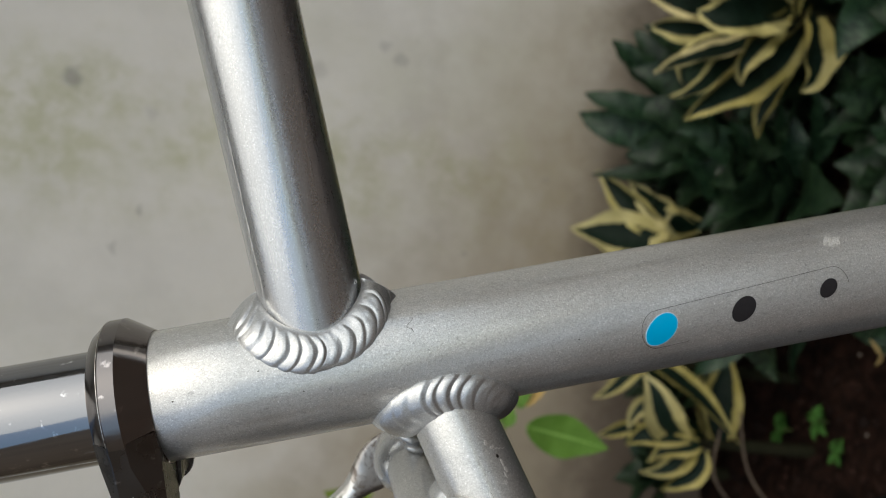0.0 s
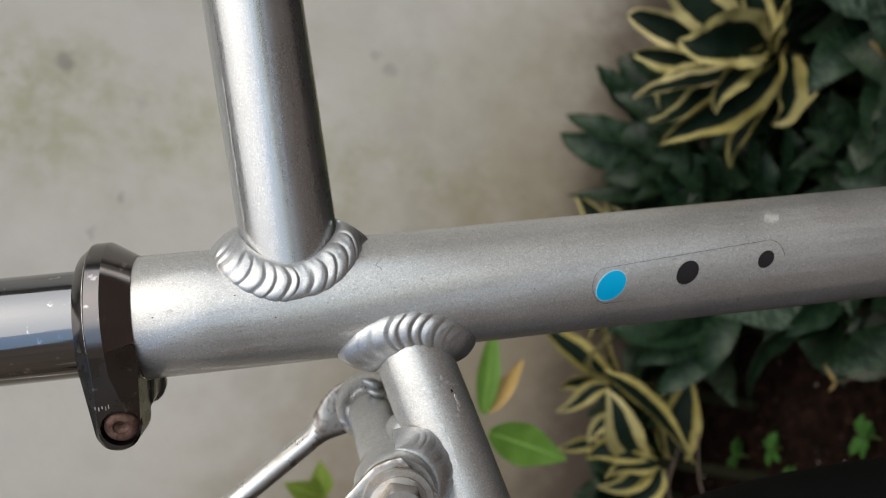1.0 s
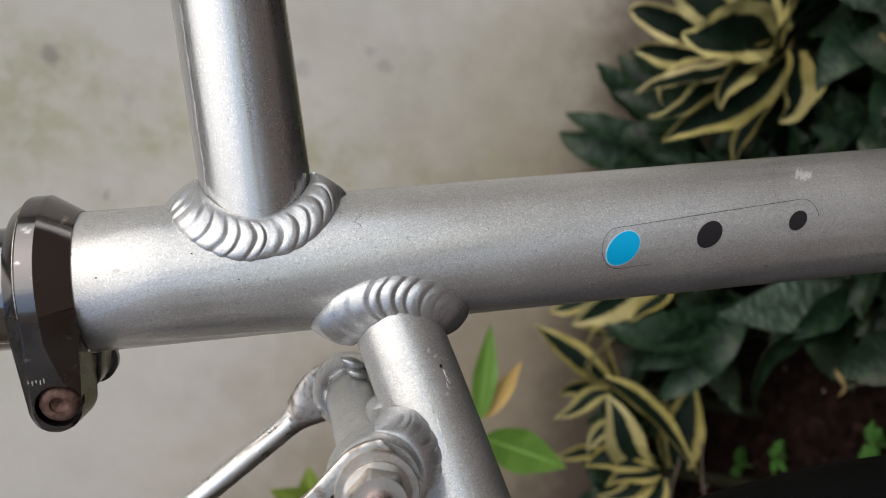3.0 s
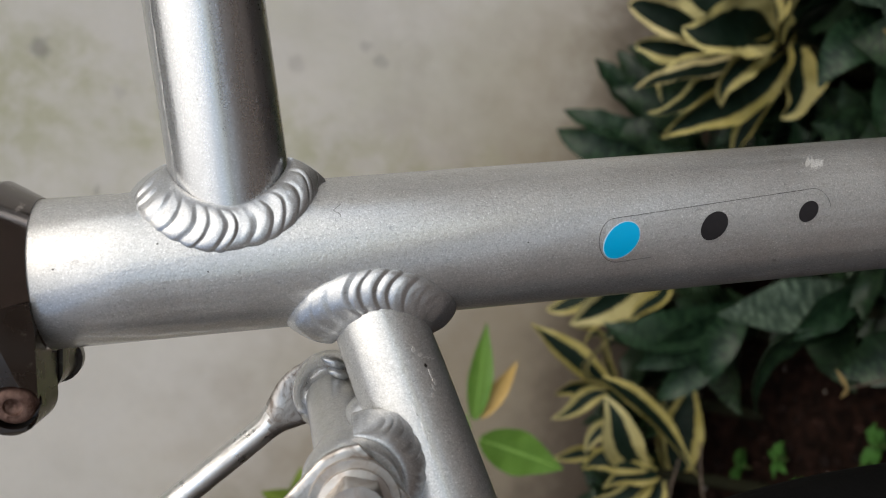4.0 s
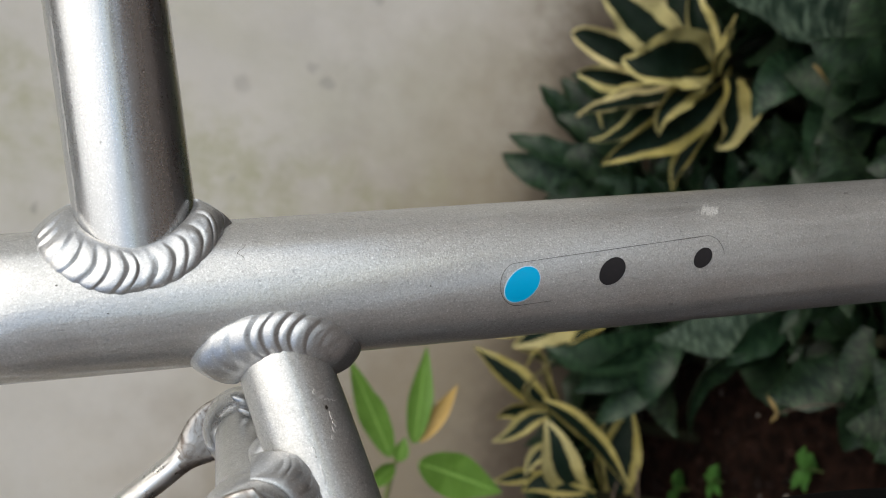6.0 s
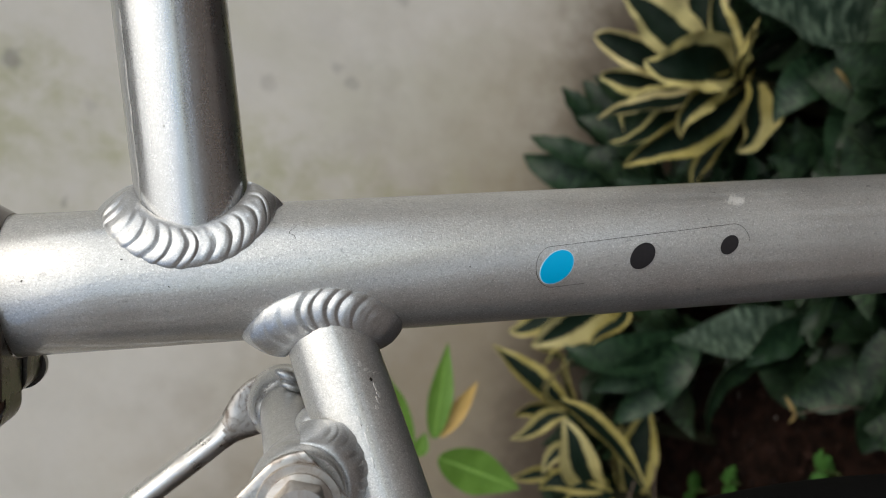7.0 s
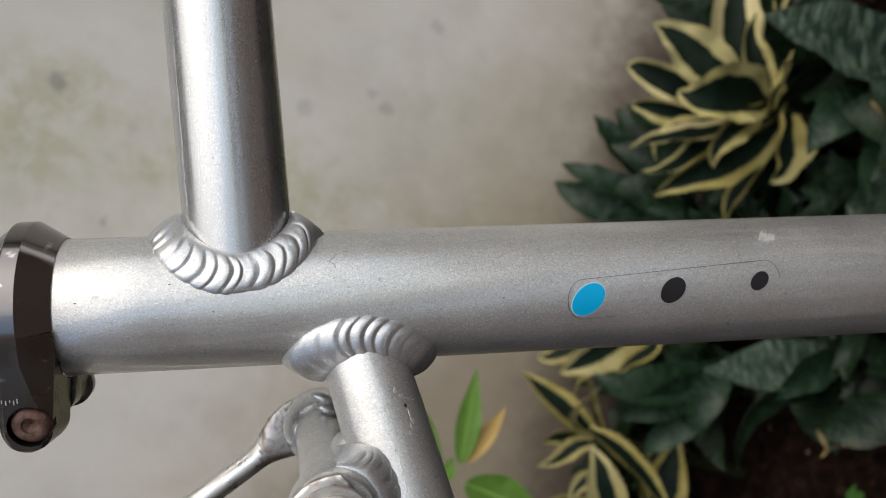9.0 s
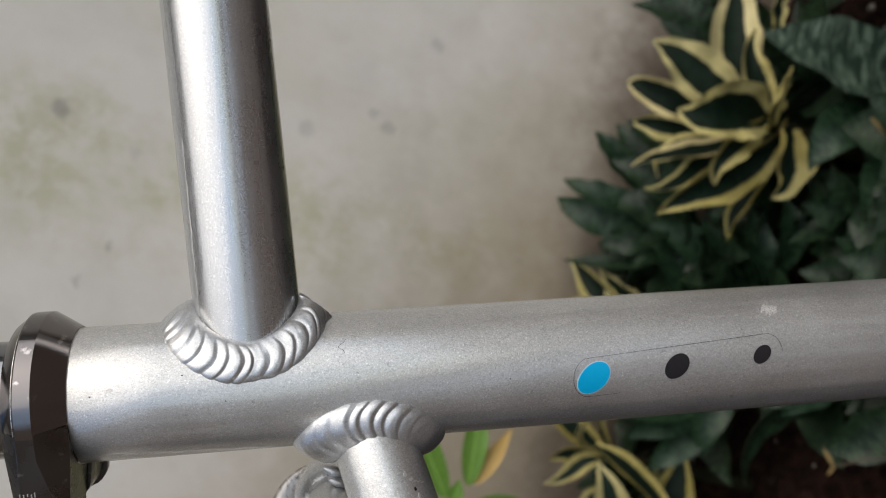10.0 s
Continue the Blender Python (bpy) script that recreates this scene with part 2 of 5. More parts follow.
GOLD_LEAF = leaf_material("gold_edged_leaf", (0.003, 0.009, 0.005), (0.010, 0.024, 0.013), (0.385, 0.335, 0.125), 0.31, 0.5, gloss=0.14)
BROAD_GOLD = leaf_material("broadly_gold_edged_leaf", (0.003, 0.009, 0.005), (0.010, 0.024, 0.013), (0.47, 0.40, 0.19), 0.285, 0.5, gloss=0.14)
# broader margin, dimmed in colour for the low leaves that stand in shade
SHADED_GOLD = leaf_material("dull_gold_edged_leaf", (0.004, 0.011, 0.007), (0.014, 0.030, 0.018), (0.29, 0.245, 0.068), 0.265, 0.5, gloss=0.16)
GREEN_LEAF = leaf_material("banded_green_leaf", (0.003, 0.009, 0.005), (0.034, 0.068, 0.030), None, 0.5, 0.38, 1.0)
SILVER_LEAF = leaf_material("silvery_banded_leaf", (0.004, 0.015, 0.007), (0.037, 0.076, 0.037), None, 0.5, 0.36, 1.0)
PALE_LEAF = leaf_material("pale_silvery_leaf", (0.007, 0.020, 0.013), (0.14, 0.19, 0.14), None, 0.5, 0.36, 1.0)
FRESH_LEAF = leaf_material("fresh_green_leaf", (0.11, 0.225, 0.032), (0.17, 0.30, 0.062), None, 0.5, 0.38, 0.5, 0.7)
YOUNG_LEAF = leaf_material("young_yellow_green_leaf", (0.17, 0.25, 0.035), (0.26, 0.33, 0.06), None, 0.5, 0.42, 0.5, 0.5)
AMBER_LEAF = leaf_material("withering_amber_leaf", (0.50, 0.33, 0.10), (0.58, 0.41, 0.16), None, 0.5, 0.5, 0.5, 0.3)
WEED_LEAF = leaf_material("weed_leaf", (0.035, 0.10, 0.016), (0.06, 0.165, 0.03), None, 0.5, 0.5, 0.4, 0.4)
DRY_LEAF = leaf_material("dry_leaf", (0.20, 0.14, 0.055), (0.30, 0.22, 0.085), None, 0.5, 0.7, 0.5, 0.2)
k = Mat("green_stem", 0.5)
STEM = k.done(k.mix(k.noise(80, 3), (0.10, 0.16, 0.04), (0.20, 0.20, 0.08)))
k = Mat("dark_root_stock", 0.95)
k.put("Specular IOR Level", 0.05)
ROOT = k.done(k.mix(k.noise(120, 4), (0.012, 0.014, 0.008), (0.03, 0.028, 0.016)))
k = Mat("dry_stem", 0.8)
TWIG = k.done(k.mix(k.noise(120, 4), (0.07, 0.05, 0.035), (0.16, 0.12, 0.09)))


# ---- mesh helpers ----
def part(name, bm, material, parent=None, label="", smooth=True, kind="", sharp=42):
    """Link a bmesh as one mesh object, under a thing or a part where one is given."""
    data = bpy.data.meshes.new(name)
    bmesh.ops.recalc_face_normals(bm, faces=bm.faces[:])
    for f in bm.faces:
        f.smooth = smooth
    bm.to_mesh(data)
    bm.free()
    data.materials.append(material)
    ob = new(name, data)
    if parent:
        ob.parent = parent
    if smooth:
        data.set_sharp_from_angle(angle=radians(sharp))
    return tagged(ob, label=label, kind=kind)


def thing(name, place, label, category, group="", kind=""):
    ob = new(name)
    ob.matrix_world = place
    return tagged(ob, label, category, group, kind)


def frame_of(way):
    """Two unit vectors across a direction."""
    way = Vector(way).normalized()
    side = way.cross(Vector((0, 1, 0)) if abs(way.y) < 0.9 else Vector((1, 0, 0))).normalized()
    return way, side, way.cross(side)


def rings(bm, loops, close=True, cap=True):
    """Skin a list of loops of points."""
    rows = [[bm.verts.new(p) for p in loop] for loop in loops]
    n = len(rows[0])
    for a, b in zip(rows, rows[1:]):
        for i in range(n if close else n - 1):
            j = (i + 1) % n
            bm.faces.new((a[i], a[j], b[j], b[i]))
    if cap and close:
        bm.faces.new(rows[0][::-1])
        bm.faces.new(rows[-1])
    return rows


def lathe(bm, start, way, profile, seg=48):
    """Turn a profile of (along, radius) round the line from start along way."""
    way, u, v = frame_of(way)
    start = Vector(start)
    return rings(bm, [[start + way * s + (u * math.cos(a) + v * math.sin(a)) * r for a in (2 * math.pi * i / seg for i in range(seg))] for s, r in profile])


def tube(bm, a, b, r, seg=48, steps=1):
    a, b = Vector(a), Vector(b)
    size = (b - a).length
    lathe(bm, a, b - a, [(size * i / steps, r) for i in range(steps + 1)], seg)


def sweep(bm, points, radii, seg=10):
    """A round rod along points."""
    loops, points = [], [Vector(p) for p in points]
    side = None
    for i, p in enumerate(points):
        way = (points[min(i + 1, len(points) - 1)] - points[max(i - 1, 0)]).normalized()
        if side is None:
            _, side, _ = frame_of(way)
        side = (side - way * side.dot(way)).normalized()
        up = way.cross(side)
        loops.append([p + (side * math.cos(a) + up * math.sin(a)) * radii[i] for a in (2 * math.pi * j / seg for j in range(seg))])
    rings(bm, loops)


# ---- the wall and the ground ----
def spread(fine_a, fine_b, step, far):
    """Coordinates that are close together from fine_a to fine_b and widen out to far."""
    out = list(np.arange(fine_a, fine_b + 1e-6, step))
    for sign in (-1, 1):
        edge, s, more = (fine_a if sign < 0 else fine_b), step, []
        while abs(edge) < far:
            s *= 1.6
            edge += sign * s
            more.append(edge)
        out = more[::-1] + out if sign < 0 else out + more
    return out


WALL_Y = 0.735
bm = bmesh.new()
xs, zs = [-2.85, -2.2, -1.6, -1.1] + list(np.arange(-0.8, 0.8, 0.02)) + [1.0, 1.3, 1.7, 2.3, 3.2, 4.2], list(np.arange(-0.1, 1.2, 0.02)) + [1.4, 1.8, 2.5]
front = [[bm.verts.new((x, WALL_Y + 0.004 * (noise.noise(Vector((x * 4, 0, z * 4))) + 0.4 * noise.noise(Vector((x * 17, 3, z * 17)))), z)) for x in xs] for z in zs]
for a, b in zip(front, front[1:]):
    for i in range(len(xs) - 1):
        bm.faces.new((a[i], a[i + 1], b[i + 1], b[i]))
rim = [r[0] for r in front[:-1]] + front[-1][:-1] + [r[-1] for r in front[:0:-1]] + front[0][:0:-1]
back = [bm.verts.new((v.co.x, WALL_Y + 0.15, v.co.z)) for v in rim]
for i in range(len(rim)):
    j = (i + 1) % len(rim)
    bm.faces.new((rim[i], back[i], back[j], rim[j]))
bm.faces.new(back)
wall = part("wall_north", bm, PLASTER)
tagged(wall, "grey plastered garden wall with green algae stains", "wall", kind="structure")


bm = bmesh.new()
xs, ys = spread(-0.6, 0.7, 0.012, 60.0), spread(-0.1, 0.9, 0.012, 60.0)


def ground_z(x, y):
    near = max(0.0, 1 - max(abs(x - 0.05) - 0.65, abs(y - 0.4) - 0.5, 0) / 0.5)
    v = Vector((x * 12, y * 12, 0))
    return near * (0.010 * noise.noise(v) + 0.008 * noise.noise(v * 3.1) + 0.005 * noise.noise(v * 7.0))


grid = [[bm.verts.new((x, y, ground_z(x, y))) for x in xs] for y in ys]
for a, b in zip(grid, grid[1:]):
    for i in range(len(xs) - 1):
        bm.faces.new((a[i], a[i + 1], b[i + 1], b[i]))
ground = part("ground", bm, SOIL)
tagged(ground, "dark red-brown bare garden soil", "soil", kind="structure")

# brown and bluish paving on the viewer's side, walls and a roof: unseen, added to shape bounce light and reflections
k = Mat("brown_concrete", 0.85)
k.bump(k.noise(60, 5), 0.3, 0.004)
PATH = k.done(k.mix(k.ramp(k.noise(3, 6), 0.3, 0.7), (0.085, 0.060, 0.048), (0.062, 0.045, 0.036)))
# tinted blue to offset the warm sun in the tubes' reflections
k = Mat("grey_concrete", 0.7)
k.bump(k.noise(60, 5), 0.3, 0.004)
PAVING = k.done(k.mix(k.ramp(k.noise(3, 6), 0.3, 0.7), (0.30, 0.35, 0.43), (0.24, 0.29, 0.36)))
# pale, so the top tube's upper edge mirrors something light
k = Mat("house_paint", 0.8)
k.bump(k.noise(40, 5), 0.2, 0.004)
ROOF_WHITE = k.done(k.mix(k.ramp(k.noise(1.5, 5), 0.3, 0.7), (0.74, 0.73, 0.71), (0.68, 0.67, 0.65)))

k = Mat("tan_plaster", 0.85)
k.bump(k.noise(40, 5), 0.2, 0.004)
TAN = k.done(k.mix(k.ramp(k.noise(1.5, 5), 0.3, 0.7), (0.26, 0.205, 0.16), (0.20, 0.16, 0.125)))
# strongly warm, to tint what the tubes mirror on that side
k = Mat("cream_plaster", 0.85)
k.bump(k.noise(40, 5), 0.2, 0.004)
CREAM = k.done(k.mix(k.ramp(k.noise(1.5, 5), 0.3, 0.7), (0.66, 0.51, 0.35), (0.56, 0.43, 0.30)))


def slab(name, a, b, material, label, category):
    bm = bmesh.new()
    bmesh.ops.create_cube(bm, size=1)
    a, b = Vector(a), Vector(b)
    bm.transform(Matrix.Translation((a + b) / 2) @ Matrix.Diagonal((*(b - a), 1)))
    bmesh.ops.bevel(bm, geom=bm.edges[:], offset=0.012, segments=2, affect="EDGES")
    return tagged(part(name, bm, material), label, category, kind="structure")


# none of these slabs is in view; they only steer light and reflections
slab("path", (-2.6, -2.2, -0.08), (4.0, -0.12, 0.012), PATH, "unseen brown concrete path, added for the tubes' lower reflections", "path")
slab("pavement", (-2.6, -6.0, -0.08), (4.0, -2.205, 0.010), PAVING, "unseen bluish grey paving, added for bounce light and reflections", "paving")
slab("wall_south", (4.0, -6.0, -0.1), (4.2, -1.2, 1.5), CREAM, "unseen low cream wall, added for warm reflections", "wall")
slab("wall_west", (-2.85, -6.0, -0.1), (-2.6, 0.735, 1.9), TAN, "unseen plain tan wall, added to shape light and reflections", "wall")
slab("wall_east", (4.0, -1.2, -0.1), (4.2, 0.735, 2.5), CREAM, "unseen plain cream wall, added to shape light and reflections", "wall")
slab("ceiling", (-2.85, 0.1, 2.5), (4.2, 1.0, 2.6), ROOF_WHITE, "unseen plain white roof over the plant bed, added to shape the light", "roof")

# ---- the bicycle: x forwards, y to its left, z up along the seat tube; the origin is the seat cluster ----
BIKE = Matrix(((0.9536, 0.0477, -0.2973, 0.0004), (-0.0161, 0.9940, 0.1080, 0.0094), (0.3007, -0.0982, 0.9486, 0.5785), (0, 0, 0, 1)))
HUB, WHEEL = Vector((-0.380, 0.0, -0.160)), 0.3135
BASE = HUB + (BIKE.to_3x3().inverted() @ Vector((0, 0, -1))).normalized() * WHEEL
bike = thing("bicycle", BIKE @ Matrix.Translation(BASE), "silver painted bicycle with fat welds, leaning beside the plants", "bicycle")


def bike_part(name, bm, material, parent=None, label="", smooth=True, sharp=42):
    bm.transform(Matrix.Translation(-BASE))
    return part(name, bm, material, parent or bike, label, smooth, sharp=sharp)


SEAT_R, TOP_R, STAY_R = 0.0159, 0.0126, 0.0101
TOP_WAY = Vector((0.9987, 0, 0.0503)).normalized()
STAY_AT, STAY_WAY = Vector((-0.025, -0.0107, -0.0306)), Vector((-1, -0.335, -0.274)).normalized()

# seat tube, open at its top round the post
bm = bmesh.new()
lathe(bm, (0, 0, -0.40), (0, 0, 1), [(0, SEAT_R)] + [(0.03 * i, SEAT_R) for i in range(1, 15)] + [(0.4398, SEAT_R), (0.4404, SEAT_R - 0.0005), (0.4404, 0.0137), (0.42, 0.0137)], 96)
seat_tube = bike_part("seat_tube", bm, PAINT, label="satin silver tube with orange-peel paint")
bm = bmesh.new()
tube(bm, TOP_WAY * 0.002, TOP_WAY * 0.52, TOP_R, 96, 8)
top_tube = bike_part("top_tube", bm, SMOOTH_PAINT)

bm = bmesh.new()
lathe(bm, (0, 0, -0.02), (0, 0, 1), [(0, 0.0136)] + [(0.03 * i, 0.0136) for i in range(1, 9)], 80)
post = bike_part("seat_post", bm, POST, label="scratched glossy black seat post")


def mirror(v, side):
    return Vector((v.x, v.y * side, v.z))


def stay_line(side, x):
    """The seat stay bends in towards the hub behind the boss."""
    p = STAY_AT + STAY_WAY * ((x - STAY_AT.x) / STAY_WAY.x)
    return mirror(p, side)


for side in (1, -1):
    bm = bmesh.new()
    a = stay_line(side, 0.002)
    b = stay_line(side, -0.085)
    c = Vector((-0.16, -0.046 * side, -0.077))
    d = Vector((HUB.x, -0.062 * side, HUB.z))
    pts = [a.lerp(b, i / 6) for i in range(7)]
    for i in range(1, 9):
        s = i / 8
        pts.append((b * (1 - s) ** 2 + c * 2 * s * (1 - s) + d * s * s))
    sweep(bm, pts, [0.0062, 0.0098] + [STAY_R] * 5 + [STAY_R - 0.0003 * i for i in range(1, 9)], 64)
    stay = bike_part("seat_stay", bm, PAINT)


def bead(rows, pitch, slant=1.2, seg=30, ripple=lambda f: 0.75, seed=0):
    """A weld: overlapping crescents laid along rows of (inner edge, outer edge, outward, rise)."""
    bm = bmesh.new()
    rng = random.Random(seed)
    marks, s = [-0.02], -0.02
    while s < 0.3:
        s += pitch * (0.55 + 0.9 * rng.random())
        marks.append(s)
    mids = np.array([(a + b) / 2 for a, b, _, _ in rows])
    runs = np.concatenate([[0], np.cumsum(np.linalg.norm(np.diff(mids, axis=0), axis=1))])
    table = np.array([[*a, *b, *o, r] for a, b, o, r in rows])
    count = int(runs[-1] / 0.00013)
    loops = []
    for i in range(count + 1):
        base = runs[-1] * i / count
        k = max(0, int(np.searchsorted(marks, base)) - 1)
        f = (base - marks[k]) / (marks[k + 1] - marks[k])
        step = (math.sin(f / 0.66 * math.pi / 2) ** 0.9 if f < 0.66 else 0.5 + 0.5 * math.cos((f - 0.66) / 0.34 * math.pi)) - 0.5
        power = ripple(base / runs[-1]) * (0.7 + 0.6 * noise.noise(Vector((k * 1.7, 3.3, 0.4))) + 0.2)
        edge = min(1.0, min(base, runs[-1] - base) / (abs(slant) * pitch + 1e-6))
        loop = []
        for j in range(seg):
            a = 2 * math.pi * j / seg
            ca, sa = math.cos(a), math.sin(a)
            at = base + edge * (0.12 * pitch * noise.noise(Vector((base * 500, ca, sa))) - slant * pitch * (1 - ca * ca))
            at = min(max(at, 0.0), runs[-1])
            row = [np.interp(at, runs, table[:, c]) for c in range(10)]
            inner, outer, out, rise = Vector(row[0:3]), Vector(row[3:6]), Vector(row[6:9]), row[9]
            mid, side = (inner + outer) / 2, (outer - inner) / 2
            out = (out - side * out.dot(side) / side.length_squared).normalized()
            lift = 1 + power * 0.22 * step * min(1.0, max(0.0, (ca + 0.9) / 0.9)) + 0.14 * noise.noise(mid * 260) + 0.06 * noise.noise((mid + side * ca) * 900)
            wide = 1 + (power * 0.06 * step + 0.06 * noise.noise(mid * 240 + Vector((5, 0, 0))) if ca > 0 else 0.0)
            loop.append(mid + side * ca * wide + out * sa * rise * lift)
        loops.append(loop)
    rings(bm, loops)
    return bm


def at_seat(z, deg, lift=0.0):
    a = radians(deg)
    return Vector(((SEAT_R + lift) * math.sin(a), -(SEAT_R + lift) * math.cos(a), z))


def flipped(bm, side):
    if side < 0:
        bm.transform(Matrix.Diagonal((1, -1, 1, 1)))
    return bm


for side in (1, -1):
    small = 1.0 if side > 0 else 0.86
    rows = []
    for i in range(300):
        t = math.pi * i / 299
        c, s = math.cos(t), math.sin(t)
        end = min(1.0, 0.5 + 6 * min(i, 299 - i) / 299)
        corner = max(0.0, 1 - min(i, 299 - i) / 16) ** 2
        outer = at_seat(0.001 + 0.0186 * c * small + math.copysign(0.0016 * corner, c), 70 - 60 * s * small + 3 * corner, -0.0002)
        z = 0.0005 + 0.0124 * c
        deg = math.degrees(math.asin(min(1, math.sqrt(max(0, SEAT_R ** 2 - max(0, TOP_R ** 2 - z * z))) / SEAT_R)))
        inner = at_seat(z, min(deg, 92 - 52 * s), 0.0) + TOP_WAY * (0.0020 + 0.0034 * (1 - s) ** 2)
        skin = Vector((outer.x, outer.y, 0)).normalized()
        around = Vector((0, inner.y, inner.z)).normalized()
        rows.append((inner, outer, skin + around * 0.75, 0.0022 * end * small))
    bike_part("weld_bead", flipped(bead(rows, 0.0029, slant=-0.9, seed=3), side), WELD, top_tube, "thick rippled weld under silver paint")
    rows = []
    for i in range(300):
        t = math.pi * (-0.02 + 1.06 * i / 299)
        c, s = math.cos(t), math.sin(t)
        end = min(1.0, 0.4 + 5 * min(i, 299 - i) / 299)
        outer = at_seat(-0.0268 + 0.0182 * c, -66 + 54 * s, -0.0002)
        inner = at_seat(-0.0268 + (0.0086 if c > 0 else 0.0112) * c, -80 + 38 * s, 0.0036) + STAY_WAY * 0.0006
        skin = Vector((outer.x, outer.y, 0)).normalized()
        around = (inner - (STAY_AT + STAY_WAY * (inner - STAY_AT).dot(STAY_WAY))).normalized()
        rows.append((inner, outer, skin + around * 0.5, 0.0023 * end))
    bike_part("weld_bead", flipped(bead(rows, 0.0031, slant=0.9, seed=5, ripple=lambda f: 0.06 + 0.84 * min(1.0, max(0.0, (f - 0.22) / 0.2)) * min(1.0, max(0.0, (0.76 - f) / 0.16))), side), WELD, None, "thick rippled weld under silver paint")

# bosses on the stays that carry the luggage carrier's arms
BOSS = Vector((-0.0432, 0, -0.0190))
LEFT_BOSS = Vector((-0.0388, 0, -0.0168))
for side in (1, -1):
    bm = bmesh.new()
    if side > 0:
        lathe(bm, BOSS + Vector((0, -0.0040, 0)), (0, -1, 0), [(0.0020 * q, 0.0063 + 0.0035 * (q / 11) ** 1.3) for q in range(12)] + [(0.0295, 0.0098), (0.0303, 0.0092)], 56)
    else:
        lathe(bm, LEFT_BOSS + Vector((0, 0.0280, 0)), (0, 1, 0), [(-0.0100 * math.cos(radians(a)), 0.0100 * math.sin(radians(a))) for a in range(30, 91, 6)] + [(0.0050, 0.0100), (0.0058, 0.0094)], 56)
    boss = bike_part("boss", bm, PAINT if side > 0 else SMOOTH_PAINT)
    if side > 0:
        rows = []
        for i in range(160):
            a = radians(84 - 157 * i / 159)
            ring = Vector((math.sin(a), 0, -math.cos(a)))
            end = min(1.0, 0.3 + 3.0 * min(i, 159 - i) / 159)
            drop = 0.0055 * (1 - math.cos(a))
            inner = BOSS + ring * 0.0098 + Vector((0, -0.0305 + 0.3 * drop, 0))
            outer = BOSS + ring * (0.0098 + 0.0052 * end) + Vector((0, -0.0235 + drop, 0))
            rows.append((inner, outer, ring * 0.6 + Vector((0, -1, 0)), 0.0018 * end))
        bike_part("weld_bead", bead(rows, 0.0025, slant=-0.9, seed=9, ripple=lambda f: 0.7), WELD, boss)

bm = bmesh.new()
tube(bm, LEFT_BOSS + Vector((0, 0.022, 0)), BOSS + Vector((0, -0.022, 0)), 0.0066, 48, 4)
bike_part("bridge", bm, PAINT, None, "short silver tube joining the two stays")
for place, size in (((-0.0289, 0.0185, -0.0178), (0.0014, 0.0022, 0.0032)), ((-0.0318, 0.0180, -0.0187), (0.0013, 0.0022, 0.0030)), ((-0.0352, -0.0100, -0.0240), (0.0042, 0.0080, 0.0050))):
    bm = bmesh.new()
    bmesh.ops.create_icosphere(bm, subdivisions=4, radius=1)
    for v in bm.verts:
        v.co *= 1 + 0.08 * noise.noise(v.co * 1.3 + Vector((place[0] * 900, 0, 0)))
    bm.transform(Matrix.Translation(place) @ Matrix.Rotation(0.5, 4, "Y") @ Matrix.Diagonal((*size, 1)))
    bike_part("weld_bead", bm, WELD)

# the collar that clamps the post
bm = bmesh.new()
lathe(bm, (0, 0, 0.0395), (0, 0, 1), [(0, 0.0161), (0.0007, 0.0166), (0.0035, 0.0184), (0.0059, 0.0199), (0.0062, 0.0201), (0.0097, 0.0201), (0.0100, 0.0199), (0.0129, 0.0176), (0.0133, 0.0170), (0.0136, 0.0139), (0.006, 0.0139)], 96)
collar = bike_part("seat_clamp", bm, COLLAR, label="black anodised clamp with bright worn bevels", sharp=18)


def lug(side, shift, reach):
    """One ear of the clamp: the ring's own section led off along its tangent, tapering to a rounded end."""
    bm = bmesh.new()
    lean = radians(13.0)
    skin, along = Vector((-math.sin(lean), -math.cos(lean), 0)), Vector((-math.cos(lean), math.sin(lean), 0))
    start, mid = skin * 0.02007, 0.0463 + shift
    size, tip = reach / math.cos(lean) - 0.0045, 0.0058
    loops = []
    for i in range(41):
        s = size * (1 - (1 - i / 40) ** 1.6)
        f = max(0.0, min(1.0, (s - 0.006) / (size - 0.012)))
        up, low = 0.0068 - 0.0016 * f, 0.0068 - 0.0012 * f
        if s > size - tip:
            c = math.sqrt(max(0.004, 1 - ((s - size + tip) / tip) ** 2))
            up, low = up * c, low * c
        soft = min(1.0, up / 0.0045)
        end = 0.0010 * max(0.0, (s - size + 0.0012) / 0.0012)
        loop = []
        for d, z in ((0.0030 * (1 - 0.7 * f) * soft, up), (0.0002, up - 0.0033 * (1 - 0.7 * f) * soft), (0.0, up - 0.0037 * (1 - 0.7 * f) * soft), (0.0, -low + 0.0062 * (1 - 0.8 * f) * soft), (0.0002, -low + 0.0058 * (1 - 0.8 * f) * soft), (0.0034 * (1 - 0.7 * f) * soft, -low)):
            p = start + along * s - skin * (d + end)
            loop.append(Vector((p.x, p.y * side, mid + z)))
        p = start + along * s
        loop.append(Vector((p.x, -0.0005 * side, mid - low)))
        loop.append(Vector((p.x, -0.0005 * side, mid + up)))
        loops.append(loop)
    rings(bm, loops)
    return bm


